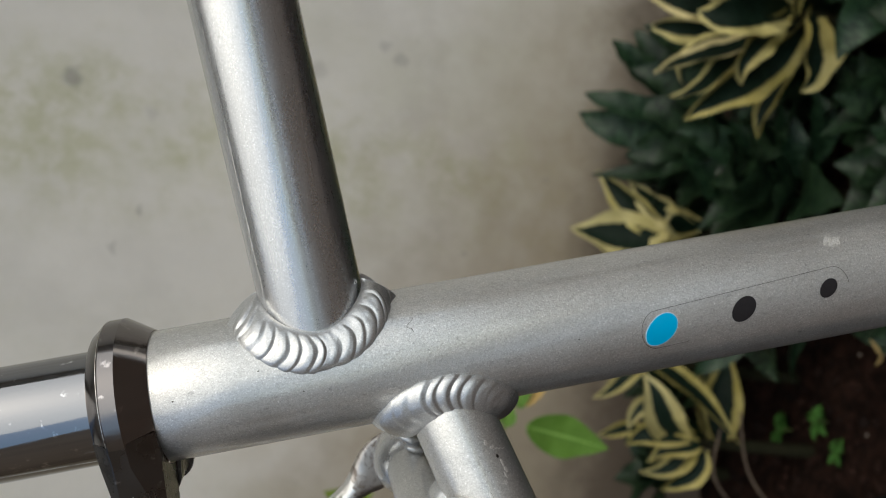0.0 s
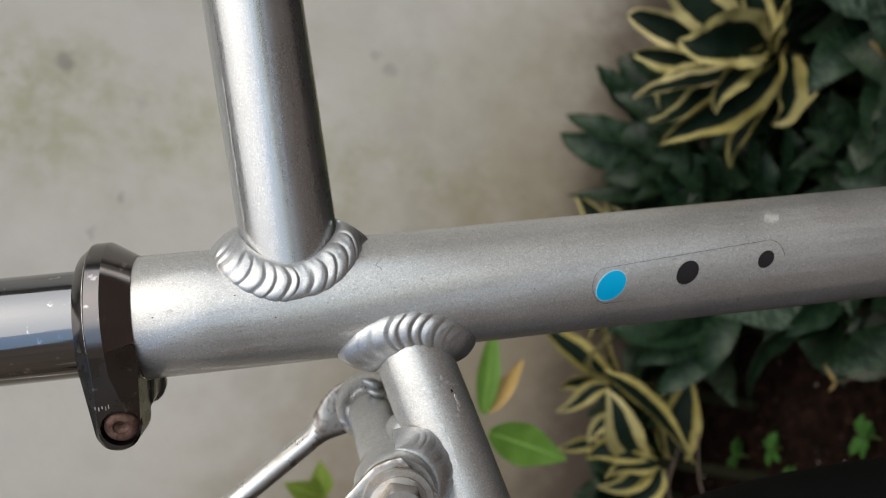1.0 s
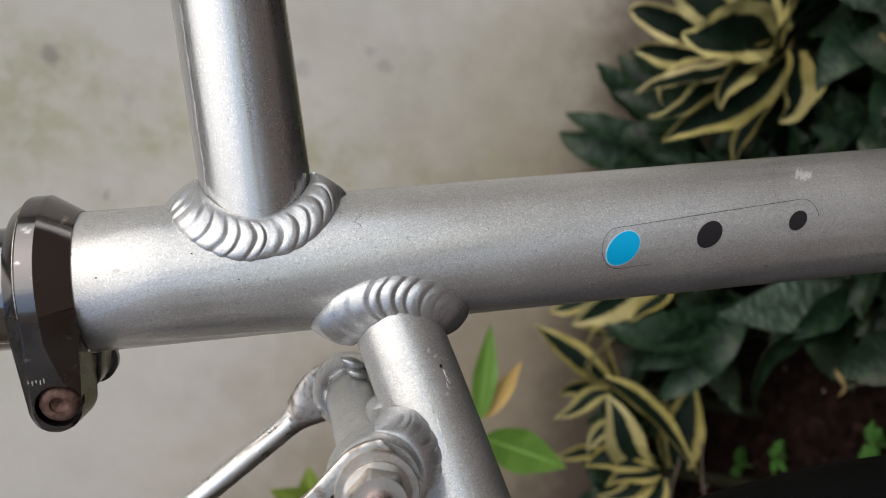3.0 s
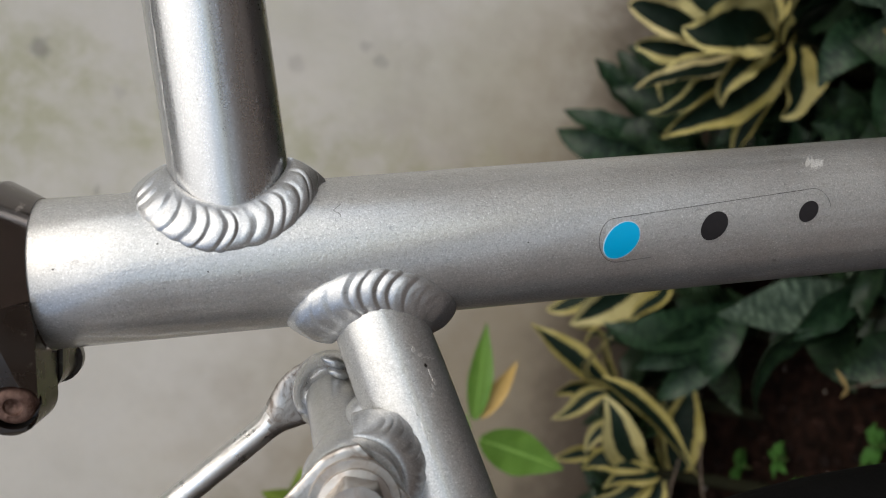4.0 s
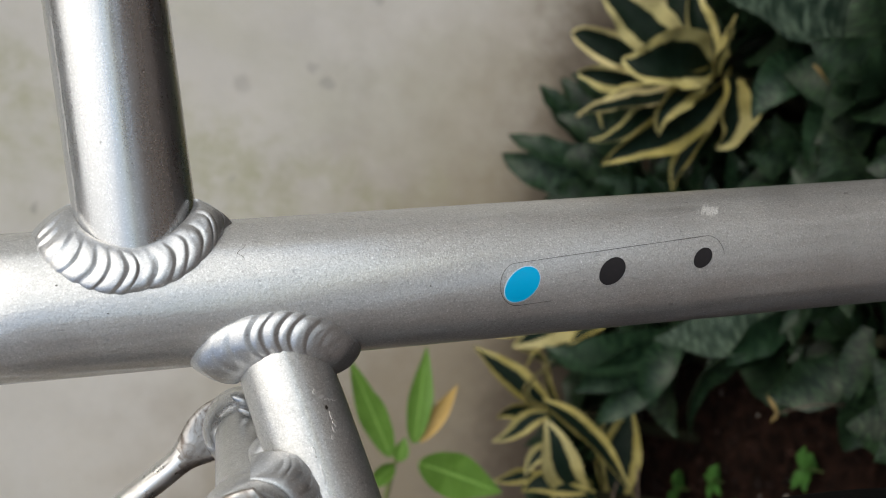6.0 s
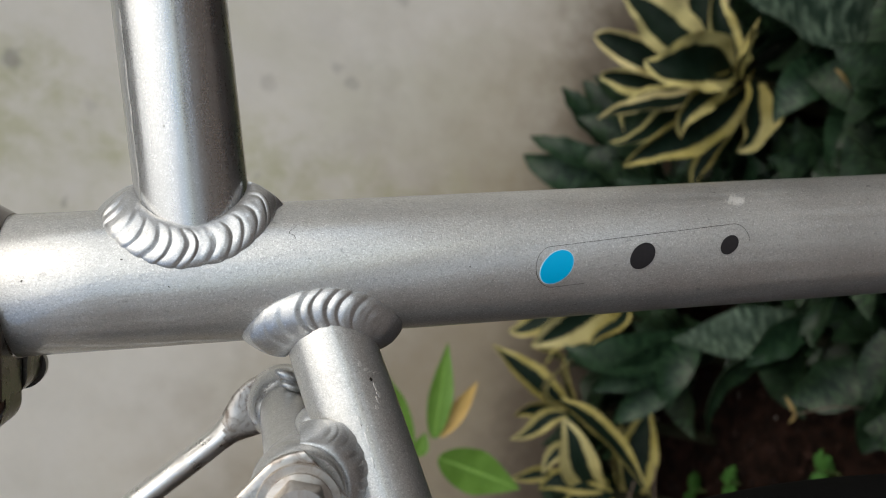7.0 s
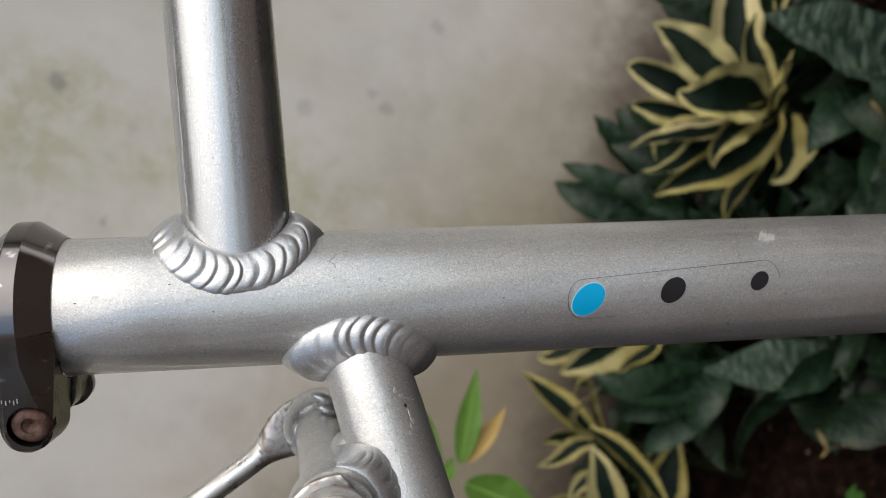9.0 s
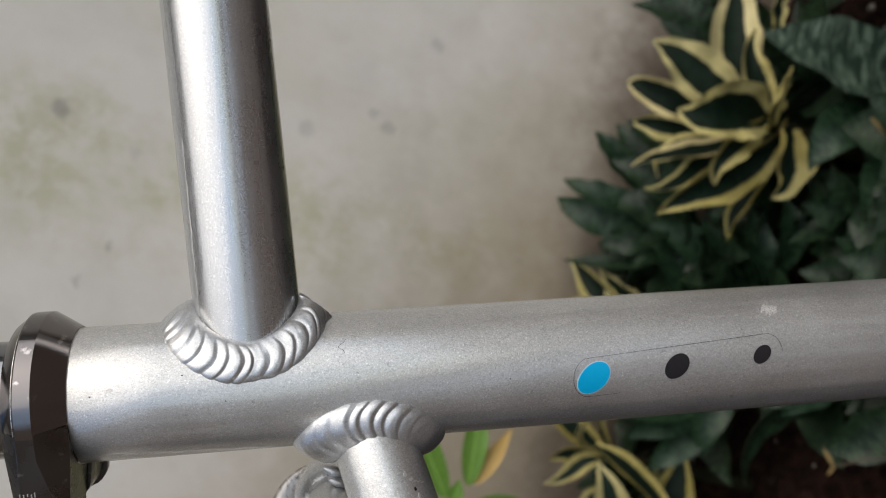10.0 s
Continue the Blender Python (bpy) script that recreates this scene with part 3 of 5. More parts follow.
def drilled(ob, bm):
    """Cut a hole shaped like bm out of a mesh object."""
    data = bpy.data.meshes.new("cutter")
    bm.to_mesh(data)
    bm.free()
    tool = new("cutter", data)
    tool.matrix_world = ob.matrix_world
    bpy.context.view_layer.update()
    tool.matrix_world = ob.matrix_world
    cut = ob.modifiers.new("hole", "BOOLEAN")
    cut.operation, cut.object, cut.solver = "DIFFERENCE", tool, "EXACT"
    bpy.context.view_layer.update()
    mesh = bpy.data.meshes.new_from_object(ob.evaluated_get(bpy.context.evaluated_depsgraph_get()))
    ob.modifiers.clear()
    mesh.name = ob.name
    ob.data = mesh
    mesh.set_sharp_from_angle(angle=radians(25))
    bpy.data.objects.remove(tool)
    bpy.data.meshes.remove(data)


EAR, OUT = Vector((-0.0243, -0.0150, 0.0452)), Vector((-0.225, -0.974, 0))
near_lug = bike_part("lug", lug(1, 0.0, 0.0305), DULL, collar, sharp=20)
bm = bmesh.new()
lathe(bm, EAR - OUT * 0.0035, OUT, [(0, 0.0047), (0.009, 0.0047)], 40)
bm.transform(Matrix.Translation(-BASE))
drilled(near_lug, bm)
bike_part("lug", lug(-1, -0.0012, 0.0255), DULL, collar, sharp=20)
bm = bmesh.new()
lathe(bm, EAR - OUT * 0.0036, OUT, [(0, 0.0042), (0.0022, 0.0042), (0.0029, 0.0037), (0.0033, 0.0027), (0.0032, 0.0019), (0.0026, 0.0017), (0.0020, 0.0002)], 36)
bike_part("bolt", bm, RUST, collar, "rusty socket bolt head")
bm = bmesh.new()
lathe(bm, (-0.0205, 0.0128, 0.044), (0, 1, 0), [(0, 0.0054), (0.003, 0.0052), (0.005, 0.0044), (0.006, 0.0038)], 24)
bike_part("nut", bm, DULL, collar)


bm = bmesh.new()
pts, radii = [], []
for i in range(61):
    a = radians(150 - 163 * i / 60)
    pts.append(Vector((0.0199 * math.sin(a), -0.0199 * math.cos(a), 0.0496)))
    radii.append(0.00009 + 0.00012 * abs(noise.noise(Vector((i * 0.31, 2, 0)))))
sweep(bm, pts, radii, 6)
bike_part("worn_edge", bm, FLAT_STEEL, collar, "bright worn edge of the clamp")

# worn marks on the near ear
for n, (z, tall) in enumerate(((0.0500, 0.0007), (0.0492, 0.0010), (0.0484, 0.0006), (0.0476, 0.0009), (0.0469, 0.0011))):
    bm = bmesh.new()
    bmesh.ops.create_cube(bm, size=1)
    bm.transform(Matrix.Translation((-0.0182 - 0.0003 * (n % 2), -0.01648, z)) @ Matrix.Rotation(0.227, 4, "Z").inverted() @ Matrix.Diagonal((tall, 0.0003, 0.00022, 1)))
    bike_part("mark", bm, SCUFF, collar)

# the sticker: three slanting dots in a clear film, laid on the seat tube
def on_tube(z, deg, lift):
    a = radians(deg)
    r = SEAT_R + lift
    return Vector((r * math.sin(a), -r * math.cos(a), z))


DEG = 180 / math.pi / SEAT_R


def patch(outline, lift, n=5, thick=0.00008):
    """A thin patch on the tube: outline of (along, arc) round its middle, both in metres from (z, deg)."""
    bm = bmesh.new()
    cz, ca = sum(p[0] for p in outline) / len(outline), sum(p[1] for p in outline) / len(outline)
    loops = [[(cz + (z - cz) * k / n, ca + (a - ca) * k / n) for z, a in outline] for k in range(1, n + 1)]
    rows = [[bm.verts.new(on_tube(z, a * DEG, lift)) for z, a in loop] for loop in loops]
    rows.append([bm.verts.new(on_tube(z, a * DEG, lift - thick)) for z, a in loops[-1]])
    m = len(outline)
    for a, b in zip(rows, rows[1:]):
        for i in range(m):
            bm.faces.new((a[i], a[(i + 1) % m], b[(i + 1) % m], b[i]))
    bm.faces.new(rows[0])
    return bm


def slanted(z, deg, a, b, turn, n=40):
    out = []
    for i in range(n):
        t = 2 * math.pi * i / n
        u, v = a * math.cos(t), b * math.sin(t)
        c, s = math.cos(radians(turn)), math.sin(radians(turn))
        out.append((z - (u * c - v * s), deg / DEG + (u * s + v * c)))
    return out


film_line = []
for z, deg in ((-0.0795, -6.8), (-0.1255, 3.6)):
    film_line.append((z, deg / DEG))
(z0, a0), (z1, a1) = film_line
H = 0.0049
outline = [(z0 - 0.0006, a0 + H)] + [(z0 + (H - 0.0008) * math.sin(radians(t)), a0 + H * math.cos(radians(t))) for t in range(15, 180, 15)] + [(z0, a0 - H), (z1, a1 - H)] + [(z1 - (H * 0.7) * math.sin(radians(t)), a1 - H * math.cos(radians(t))) for t in range(15, 180, 15)] + [(z1, a1 + H)]
bm = bmesh.new()
m, wide = len(outline), 0.00005
mids = (sum(p[0] for p in outline) / m, sum(p[1] for p in outline) / m)


def dense(points, k):
    out = []
    for i, p in enumerate(points):
        q = points[(i + 1) % len(points)]
        out += [(p[0] + (q[0] - p[0]) * j / k, p[1] + (q[1] - p[1]) * j / k) for j in range(k)]
    return out


line = dense(outline, 6)
rows, bare = [], []
for i, (z, a) in enumerate(line):
    zz, aa = line[(i + 1) % len(line)]
    way = Vector((zz - z, aa - a)).normalized()
    inside = a < a0 + (z - z0) / (z1 - z0) * (a1 - a0)
    out = Vector((way.y, -way.x)) * wide
    bare.append(inside and z < z0 - 0.001)
    rows.append([on_tube(z + out.x * s, (a + out.y * s) * DEG, h) for s, h in ((-1, -0.00002), (-1, 0.0001), (1, 0.0001), (1, -0.00002))])
rows.append(rows[0])
verts = [[bm.verts.new(p) for p in r] for r in rows[:-1]]
verts.append(verts[0])
for (a, b), skip in zip(zip(verts, verts[1:]), bare):
    for i in range(0 if skip else 3):
        bm.faces.new((a[i], a[i + 1], b[i + 1], b[i]))
bmesh.ops.delete(bm, geom=[v for v in bm.verts if not v.link_faces], context="VERTS")
sticker = bike_part("sticker", bm, FILM, seat_tube, "clear film sticker with three slanting dots")
bike_part("dot", patch(slanted(-0.0804, -6.8, 0.00475, 0.0034, 42), 0.00013), PALE, sticker, "pale blue edge of the blue dot")
bike_part("dot", patch(slanted(-0.0804, -6.8, 0.00455, 0.0032, 42), 0.0002), BLUE, sticker, "bright blue vinyl dot")
bike_part("dot", patch(slanted(-0.1014, -1.8, 0.00355, 0.0026, 42), 0.0002), BLACK, sticker, "black vinyl dot")
bike_part("dot", patch(slanted(-0.1235, 3.2, 0.00265, 0.0019, 42), 0.0002), BLACK, sticker, "black vinyl dot")


def ragged(z, deg, a, b, turn, seed):
    rng = random.Random(seed)
    pts = slanted(0, 0, a, b, turn, 22)
    return [(z + p[0] * (k := 0.55 + 0.6 * rng.random()), deg / DEG + p[1] * k) for p in pts]


for z, deg, a, b, turn, seed in ((-0.1270, 47.5, 0.0019, 0.0005, 62, 1), (-0.1278, 45.5, 0.0023, 0.00055, 66, 2), (-0.1287, 44.5, 0.0021, 0.0005, 60, 3), (-0.1296, 44.0, 0.0017, 0.0005, 68, 4), (-0.1263, 45.0, 0.0012, 0.00025, 64, 5), (-0.1303, 46.0, 0.0011, 0.00022, 58, 6)):
    bike_part("scuff", patch(ragged(z, deg, a, b, turn, seed), 0.00006, 4, 0.00009), SCUFF, seat_tube, "pale rubbed scuff in the paint")
for z, deg, a, b, turn, seed in ((0.0148, 20, 0.0003, 0.0002, 0, 8), (0.0055, -3, 0.00025, 0.0002, 0, 9), (0.0345, 8, 0.0003, 0.0002, 0, 11), (-0.060, -2, 0.0002, 0.0002, 0, 12)):
    bike_part("chip", patch(ragged(z, deg, a, b, turn, seed), 0.00005, 3), CHIP, seat_tube)


def crack(points, width, lift=0.00004):
    bm = bmesh.new()
    prev = None
    for i, (z, deg) in enumerate(points):
        w = width * math.sin(math.pi * (i + 0.5) / len(points))
        pair = [bm.verts.new(on_tube(z - w, deg, lift)), bm.verts.new(on_tube(z + w, deg, lift))]
        if prev:
            bm.faces.new((prev[0], prev[1], pair[1], pair[0]))
        prev = pair
    return bm


for s, deg, r in ((0.0335, 14, 0.00028), (0.047, 22, 0.0002), (0.064, 8, 0.00025), (0.028, -20, 0.0002), (0.081, 30, 0.0003)):
    bm = bmesh.new()
    top_up = Vector((-TOP_WAY.z, 0, TOP_WAY.x))
    bmesh.ops.create_icosphere(bm, subdivisions=2, radius=r)
    bm.transform(Matrix.Translation(TOP_WAY * s + (Vector((0, -1, 0)) * math.cos(radians(deg)) + top_up * math.sin(radians(deg))) * (TOP_R - r * 0.6)))
    bike_part("chip", bm, SCUFF, top_tube)
rng = random.Random(4)
bike_part("crack", crack([(-0.0215 + 0.0010 * rng.random() - 0.0008 * math.sin(i), 44 - 1.6 * i) for i in range(12)], 0.00008), CHIP, seat_tube, "hairline crack in the paint")



def top_scratch(points, width):
    """A pale scratch along the top tube: points of (along, degrees up from the side that faces the viewer)."""
    bm = bmesh.new()
    up = Vector((-TOP_WAY.z, 0, TOP_WAY.x))
    prev = None
    for i, (s, deg) in enumerate(points):
        w = width * (0.4 + abs(noise.noise(Vector((s * 900, 0, 0)))) * 1.6)
        pair = []
        for d in (-1, 1):
            a = radians(deg) + d * w / TOP_R
            pair.append(bm.verts.new(TOP_WAY * s + (Vector((0, -1, 0)) * math.cos(a) + up * math.sin(a)) * (TOP_R + 0.00005)))
        if prev:
            bm.faces.new((prev[0], prev[1], pair[1], pair[0]))
        prev = pair
    return bm


bike_part("scratch", top_scratch([(0.018 + 0.0005 * i, 55 - 0.05 * i + 1.6 * noise.noise(Vector((i * 0.11, 0, 0)))) for i in range(84)], 0.00034), SCUFF, top_tube, "long pale scratch in the paint")
bike_part("scratch", top_scratch([(0.060 + 0.0005 * i, 50 + 1.5 * noise.noise(Vector((i * 0.13, 4, 0)))) for i in range(50)], 0.00013), SCUFF, top_tube, "long pale scratch in the paint")

# chips on the right stay
way = Vector(STAY_WAY).normalized()


def stay_patch(s, az, a, b, seed):
    rng = random.Random(seed)
    bm = bmesh.new()
    n0 = Vector((0, -1, 0)) - way * -way.y
    n0.normalize()
    n1 = way.cross(n0)

    def put(ds, arc, lift):
        g = az + arc / STAY_R
        return STAY_AT + way * (s + ds) + (n0 * math.cos(g) + n1 * math.sin(g)) * (STAY_R + lift)

    edge = [0.6 + 0.5 * rng.random() for _ in range(16)]
    top = [bm.verts.new(put(a * e * math.cos(2 * math.pi * i / 16), b * e * math.sin(2 * math.pi * i / 16), 0.00006)) for i, e in enumerate(edge)]
    low = [bm.verts.new(put(1.1 * a * e * math.cos(2 * math.pi * i / 16), 1.1 * b * e * math.sin(2 * math.pi * i / 16), -0.00003)) for i, e in enumerate(edge)]
    mid = bm.verts.new(put(0, 0, 0.0001))
    for i in range(16):
        j = (i + 1) % 16
        bm.faces.new((mid, top[i], top[j]))
        bm.faces.new((top[i], low[i], low[j], top[j]))
    return bm


for s, az, a, b, seed in ((0.0045, -0.64, 0.0014, 0.0004, 1), (0.0062, -0.66, 0.0011, 0.0005, 2), (0.0089, -0.50, 0.0008, 0.0005, 3), (0.0074, -0.58, 0.0012, 0.0003, 4), (-0.0012, -0.46, 0.0009, 0.0005, 5), (0.0003, -0.56, 0.0005, 0.0007, 6), (0.0010, -0.66, 0.0003, 0.0008, 7), (0.0014, -0.76, 0.0002, 0.0009, 8), (0.0018, -0.86, 0.0002, 0.0008, 9), (0.0102, -0.04, 0.0022, 0.0003, 10), (0.0150, -0.06, 0.0030, 0.0003, 11), (0.0196, -0.03, 0.0018, 0.00025, 12)):
    bike_part("scuff", stay_patch(s, az, a * 0.7, b * 0.95, seed), RUBBED, None, "pale rubbed scuff in the paint")
bike_part("chip", stay_patch(0.0027, -0.59, 0.0006, 0.0004, 7), HOLE)

# rear wheel
bm = bmesh.new()
TYRE = 0.0205
prof = []
for i in range(28):
    a = 2 * math.pi * i / 28
    prof.append((math.sin(a) * TYRE * 0.95, WHEEL - TYRE + math.cos(a) * TYRE))
loops = []
for i in range(181):
    t = 2 * math.pi * i / 180
    loops.append([HUB + Vector((r * math.cos(t), y, r * math.sin(t))) for y, r in prof])
rows = [[bm.verts.new(p) for p in loop] for loop in loops[:-1]]
rows.append(rows[0])
for a, b in zip(rows, rows[1:]):
    for i in range(28):
        bm.faces.new((a[i], a[(i + 1) % 28], b[(i + 1) % 28], b[i]))
tyre = bike_part("tyre", bm, RUBBER, label="worn black rubber tyre")
bm = bmesh.new()
rows = []
for i in range(120):
    t = 2 * math.pi * i / 120
    rows.append([bm.verts.new(HUB + Vector((r * math.cos(t), y, r * math.sin(t)))) for y, r in ((-0.012, 0.279), (0.012, 0.279), (0.010, 0.262), (-0.010, 0.262))])
rows.append(rows[0])
for a, b in zip(rows, rows[1:]):
    for i in range(4):
        bm.faces.new((a[i], a[(i + 1) % 4], b[(i + 1) % 4], b[i]))
bike_part("rim", bm, RIM)

# ---- the luggage carrier: an arm bolted to each boss ----
carrier = thing("luggage_carrier", BIKE @ Matrix.Translation(BOSS), "plated steel carrier arms bolted to the bicycle's stays", "carrier")


def carrier_part(name, bm, material, parent=None, label="", smooth=True):
    bm.transform(Matrix.Translation(-BOSS))
    return part(name, bm, material, parent or carrier, label, smooth)


LEFT_LINE = ((-0.0368, 0, -0.0255), (-0.0380, 0, -0.0180), (-0.0412, 0, -0.0092), (-0.0452, 0, -0.0034), (-0.0492, 0, 0.0018), (-0.0535, 0, 0.0080), (-0.0725, 0, 0.0362), (-0.148, 0, 0.1478))
RIGHT_LINE = ((-0.0385, 0, -0.0250), (-0.0432, 0, -0.0190), (-0.0490, 0, -0.0120), (-0.0550, 0, -0.0048), (-0.0610, 0, 0.0025), (-0.0670, 0, 0.0098), (-0.0850, 0, 0.0310), (-0.150, 0, 0.108))
for side in (1, -1):
    face = -0.0348 * side
    ARM_LINE, FLAT = [Vector(p) for p in (RIGHT_LINE if side > 0 else LEFT_LINE)], (0.0098 if side > 0 else 0.0080)
    bm = bmesh.new()
    loops = []
    line = []
    for i in range(len(ARM_LINE) - 1):
        a, b, c, d = ARM_LINE[max(i - 1, 0)], ARM_LINE[i], ARM_LINE[i + 1], ARM_LINE[min(i + 2, len(ARM_LINE) - 1)]
        for s in (0, 0.2, 0.4, 0.6, 0.8):
            line.append(0.5 * (2 * b + (c - a) * s + (2 * a - 5 * b + 4 * c - d) * s * s + (3 * b - a - 3 * c + d) * s ** 3))
    for i, p in enumerate(line):
        way = (line[min(i + 1, len(line) - 1)] - line[max(i - 1, 0)]).normalized()
        across = Vector((way.z, 0, -way.x))
        run = p.z + 0.019
        f = min(1.0, max(0.0, (p.z + 0.0065) / 0.0135 if side > 0 else (p.z + 0.0108) / 0.0128))
        f = f * f * (3 - 2 * f)
        w = FLAT * (1 - f) + 0.0035 * f
        if run < 0:
            w *= math.sqrt(max(0.05, 1 - (run / 0.0088) ** 2))
        t = 0.0011 * (1 - f) + 0.0035 * f
        lift = -side * (0.0012 + 0.0016 * f)
        power = 0.38 * (1 - f) + 1.0 * f
        loop = []
        for j in range(32):
            a = 2 * math.pi * j / 32
            ca, sa = math.cos(a), math.sin(a)
            dent = 1 + 0.05 * (1 - f) * noise.noise(p * 220 + Vector((ca * 2, 0, sa)))
            loop.append(p + across * w * dent * math.copysign(abs(ca) ** power, ca) + Vector((0, face + lift + t * math.copysign(abs(sa) ** power, sa), 0)))
        loops.append(loop)
    rings(bm, loops)
    arm = carrier_part("arm", bm, CHROME if side < 0 else FLAT_STEEL, None, "rod with a hammered flat end")
    arm.data.materials.append(HAMMERED)
    for face_of in arm.data.polygons:
        face_of.material_index = int(face_of.center.z + BOSS.z < (0.0005 if side > 0 else 0.0004))
    out = Vector((0, -side, 0))
    if side > 0:
        # no slot is cut: a dark disc paints the shade inside it
        bm = bmesh.new()
        loops = []
        for lift, k in ((-0.0004, 1.0), (0.00025, 1.0), (0.00025, 0.5), (0.0002, 0.02)):
            loops.append([Vector((-0.0449 + (0.0034 * math.cos(a) * 0.75 + 0.0020 * math.sin(a) * 0.66) * k, face - 0.0023 - lift, -0.0108 + (-0.0034 * math.cos(a) * 0.66 + 0.0020 * math.sin(a) * 0.75) * k)) for a in (2 * math.pi * q / 24 for q in range(24))])
        rings(bm, loops)
        carrier_part("slot", bm, HOLE, arm, "dark disc standing in for the shade of a slot in the flat end")
    hub = BOSS if side > 0 else LEFT_BOSS
    at = hub + Vector((0, face - side * 0.0024, 0))
    bm = bmesh.new()
    lathe(bm, at, out, [(0, 0.0083), (0.0007, 0.0085), (0.0013, 0.0083), (0.0014, 0.0040)], 44)
    carrier_part("washer", bm, NUT, arm)
    bm = bmesh.new()
    w2, u2, v2 = frame_of(out)
    loops = []
    for s, r, rnd in ((0, 0.0068, 1), (0.0009, 0.0068, 1), (0.0013, 0.0060, 0), (0.0050, 0.0060, 0), (0.0058, 0.0054, 1), (0.0058, 0.0034, 1)):
        loop = []
        for i in range(48):
            a = 2 * math.pi * i / 48
            q = (a + 0.3) % (math.pi / 3) - math.pi / 6
            rr = r if rnd else r * 0.9 / math.cos(q)
            loop.append(at + out * (0.0013 + s) + (u2 * math.cos(a) + v2 * math.sin(a)) * rr)
        loops.append(loop)
    rings(bm, loops)
    carrier_part("nut", bm, NUT, arm, "flanged zinc nut")
    bm = bmesh.new()
    lathe(bm, hub + Vector((0, -0.012 * side, 0)), out, [(0, 0.0030), (0.032, 0.0030), (0.0345, 0.0030), (0.0352, 0.0024)], 32)
    carrier_part("bolt", bm, BOLT_END, arm, "bolt with a coppery bare end")


# ---- plants ----
def leaf(base, tip, width, up, arch=0.25, cup=0.35, wave=0.0, turn=0.0, seed=0, blunt=0.45, nv=16, nu=6, thick=0.0011, bend=None, point=0.5, sway=0.0):
    """One leaf from base to tip: an arched, channelled blade with two faces, a pointed tip and a wavy margin."""
    base, tip, up = Vector(base), Vector(tip), Vector(up).normalized()
    bend = Vector(bend) if bend else None
    rng = random.Random(seed)
    size = (tip - base).length
    way = (tip - base) / size
    rise = (up - way * up.dot(way)).normalized()
    side0 = way.cross(rise)
    ph, fr = rng.random() * 6.28, 2.2 + 1.6 * rng.random()
    bm = bmesh.new()
    uv = bm.loops.layers.uv.new("UVMap")
    top, low, where = [], [], {}
    for i in range(nv + 1):
        v = i / nv
        p = base + way * size * v + rise * size * arch * 4 * v * (1 - v) * (1 - 0.35 * v)
        dv = way + rise * arch * 4 * ((1 - 2 * v) * (1 - 0.35 * v) - 0.35 * v * (1 - v))
        if sway:
            p += side0 * size * sway * math.sin(2 * math.pi * v)
            dv += side0 * sway * 2 * math.pi * math.cos(2 * math.pi * v)
        if bend:
            p += bend * 4 * v * (1 - v)
            dv += bend * 4 * (1 - 2 * v) / size
        dv.normalize()
        g = radians(turn) * v
        side = (side0 * math.cos(g) + rise * math.sin(g)).normalized()
        side = (side - dv * side.dot(dv)).normalized()
        nrm = side.cross(dv)
        body = math.sin(math.pi * min(1, v ** 0.9 * 0.97 + 0.03)) ** 0.68
        body *= 1 - point * max(0.0, (v - 0.45) / 0.55) ** 1.3
        w = width / 2 * max(body, blunt * (1 - v) ** 1.5)
        if v > 0.985:
            w = width * 0.006
        a, b = [], []
        for j in range(nu + 1):
            u = 2 * j / nu - 1
            lift = cup * w * u * u + wave * width * (u * u) * math.sin(ph + fr * v * 6.28 + (1.7 if u > 0 else 0)) * math.sin(math.pi * v)
            q = p + side * w * u * (1 - 0.12 * cup * abs(u)) + nrm * lift
            t = thick * (1 - 0.75 * abs(u)) * (0.4 + 0.6 * (1 - v))
            for out, d in ((a, t), (b, -t)):
                vert = bm.verts.new(q + nrm * d)
                where[vert] = (j / nu, v)
                out.append(vert)
        top.append(a)
        low.append(b)
    for i in range(nv):
        for j in range(nu):
            bm.faces.new((top[i][j], top[i][j + 1], top[i + 1][j + 1], top[i + 1][j]))
            bm.faces.new((low[i][j], low[i + 1][j], low[i + 1][j + 1], low[i][j + 1]))
        bm.faces.new((top[i][0], top[i + 1][0], low[i + 1][0], low[i][0]))
        bm.faces.new((top[i][nu], low[i][nu], low[i + 1][nu], top[i + 1][nu]))
    bm.faces.new([*top[0], *low[0][::-1]])
    bm.faces.new([*top[nv][::-1], *low[nv]])
    for f in bm.faces:
        for loop in f.loops:
            loop[uv].uv = where[loop.vert]
    return bm


def plant(name, at, label, group=""):
    at = Vector((at[0], at[1], ground_z(at[0], at[1]) - 0.004))
    return thing(name, Matrix.Translation(at), label, "plant", group)


def leaf_on(root, material, base, tip, width, up, **how):
    o = root.matrix_world.translation
    return part("leaf", leaf(Vector(base) - o, Vector(tip) - o, width, up, **how), material, root)


def crown_stem(root, top, r):
    bm = bmesh.new()
    o = root.matrix_world.translation
    sweep(bm, [(0, 0, 0), (Vector(top) - o) * 0.5, Vector(top) - o], [r, r * 0.9, r * 0.6], 12)
    return part("stem", bm, ROOT, root)


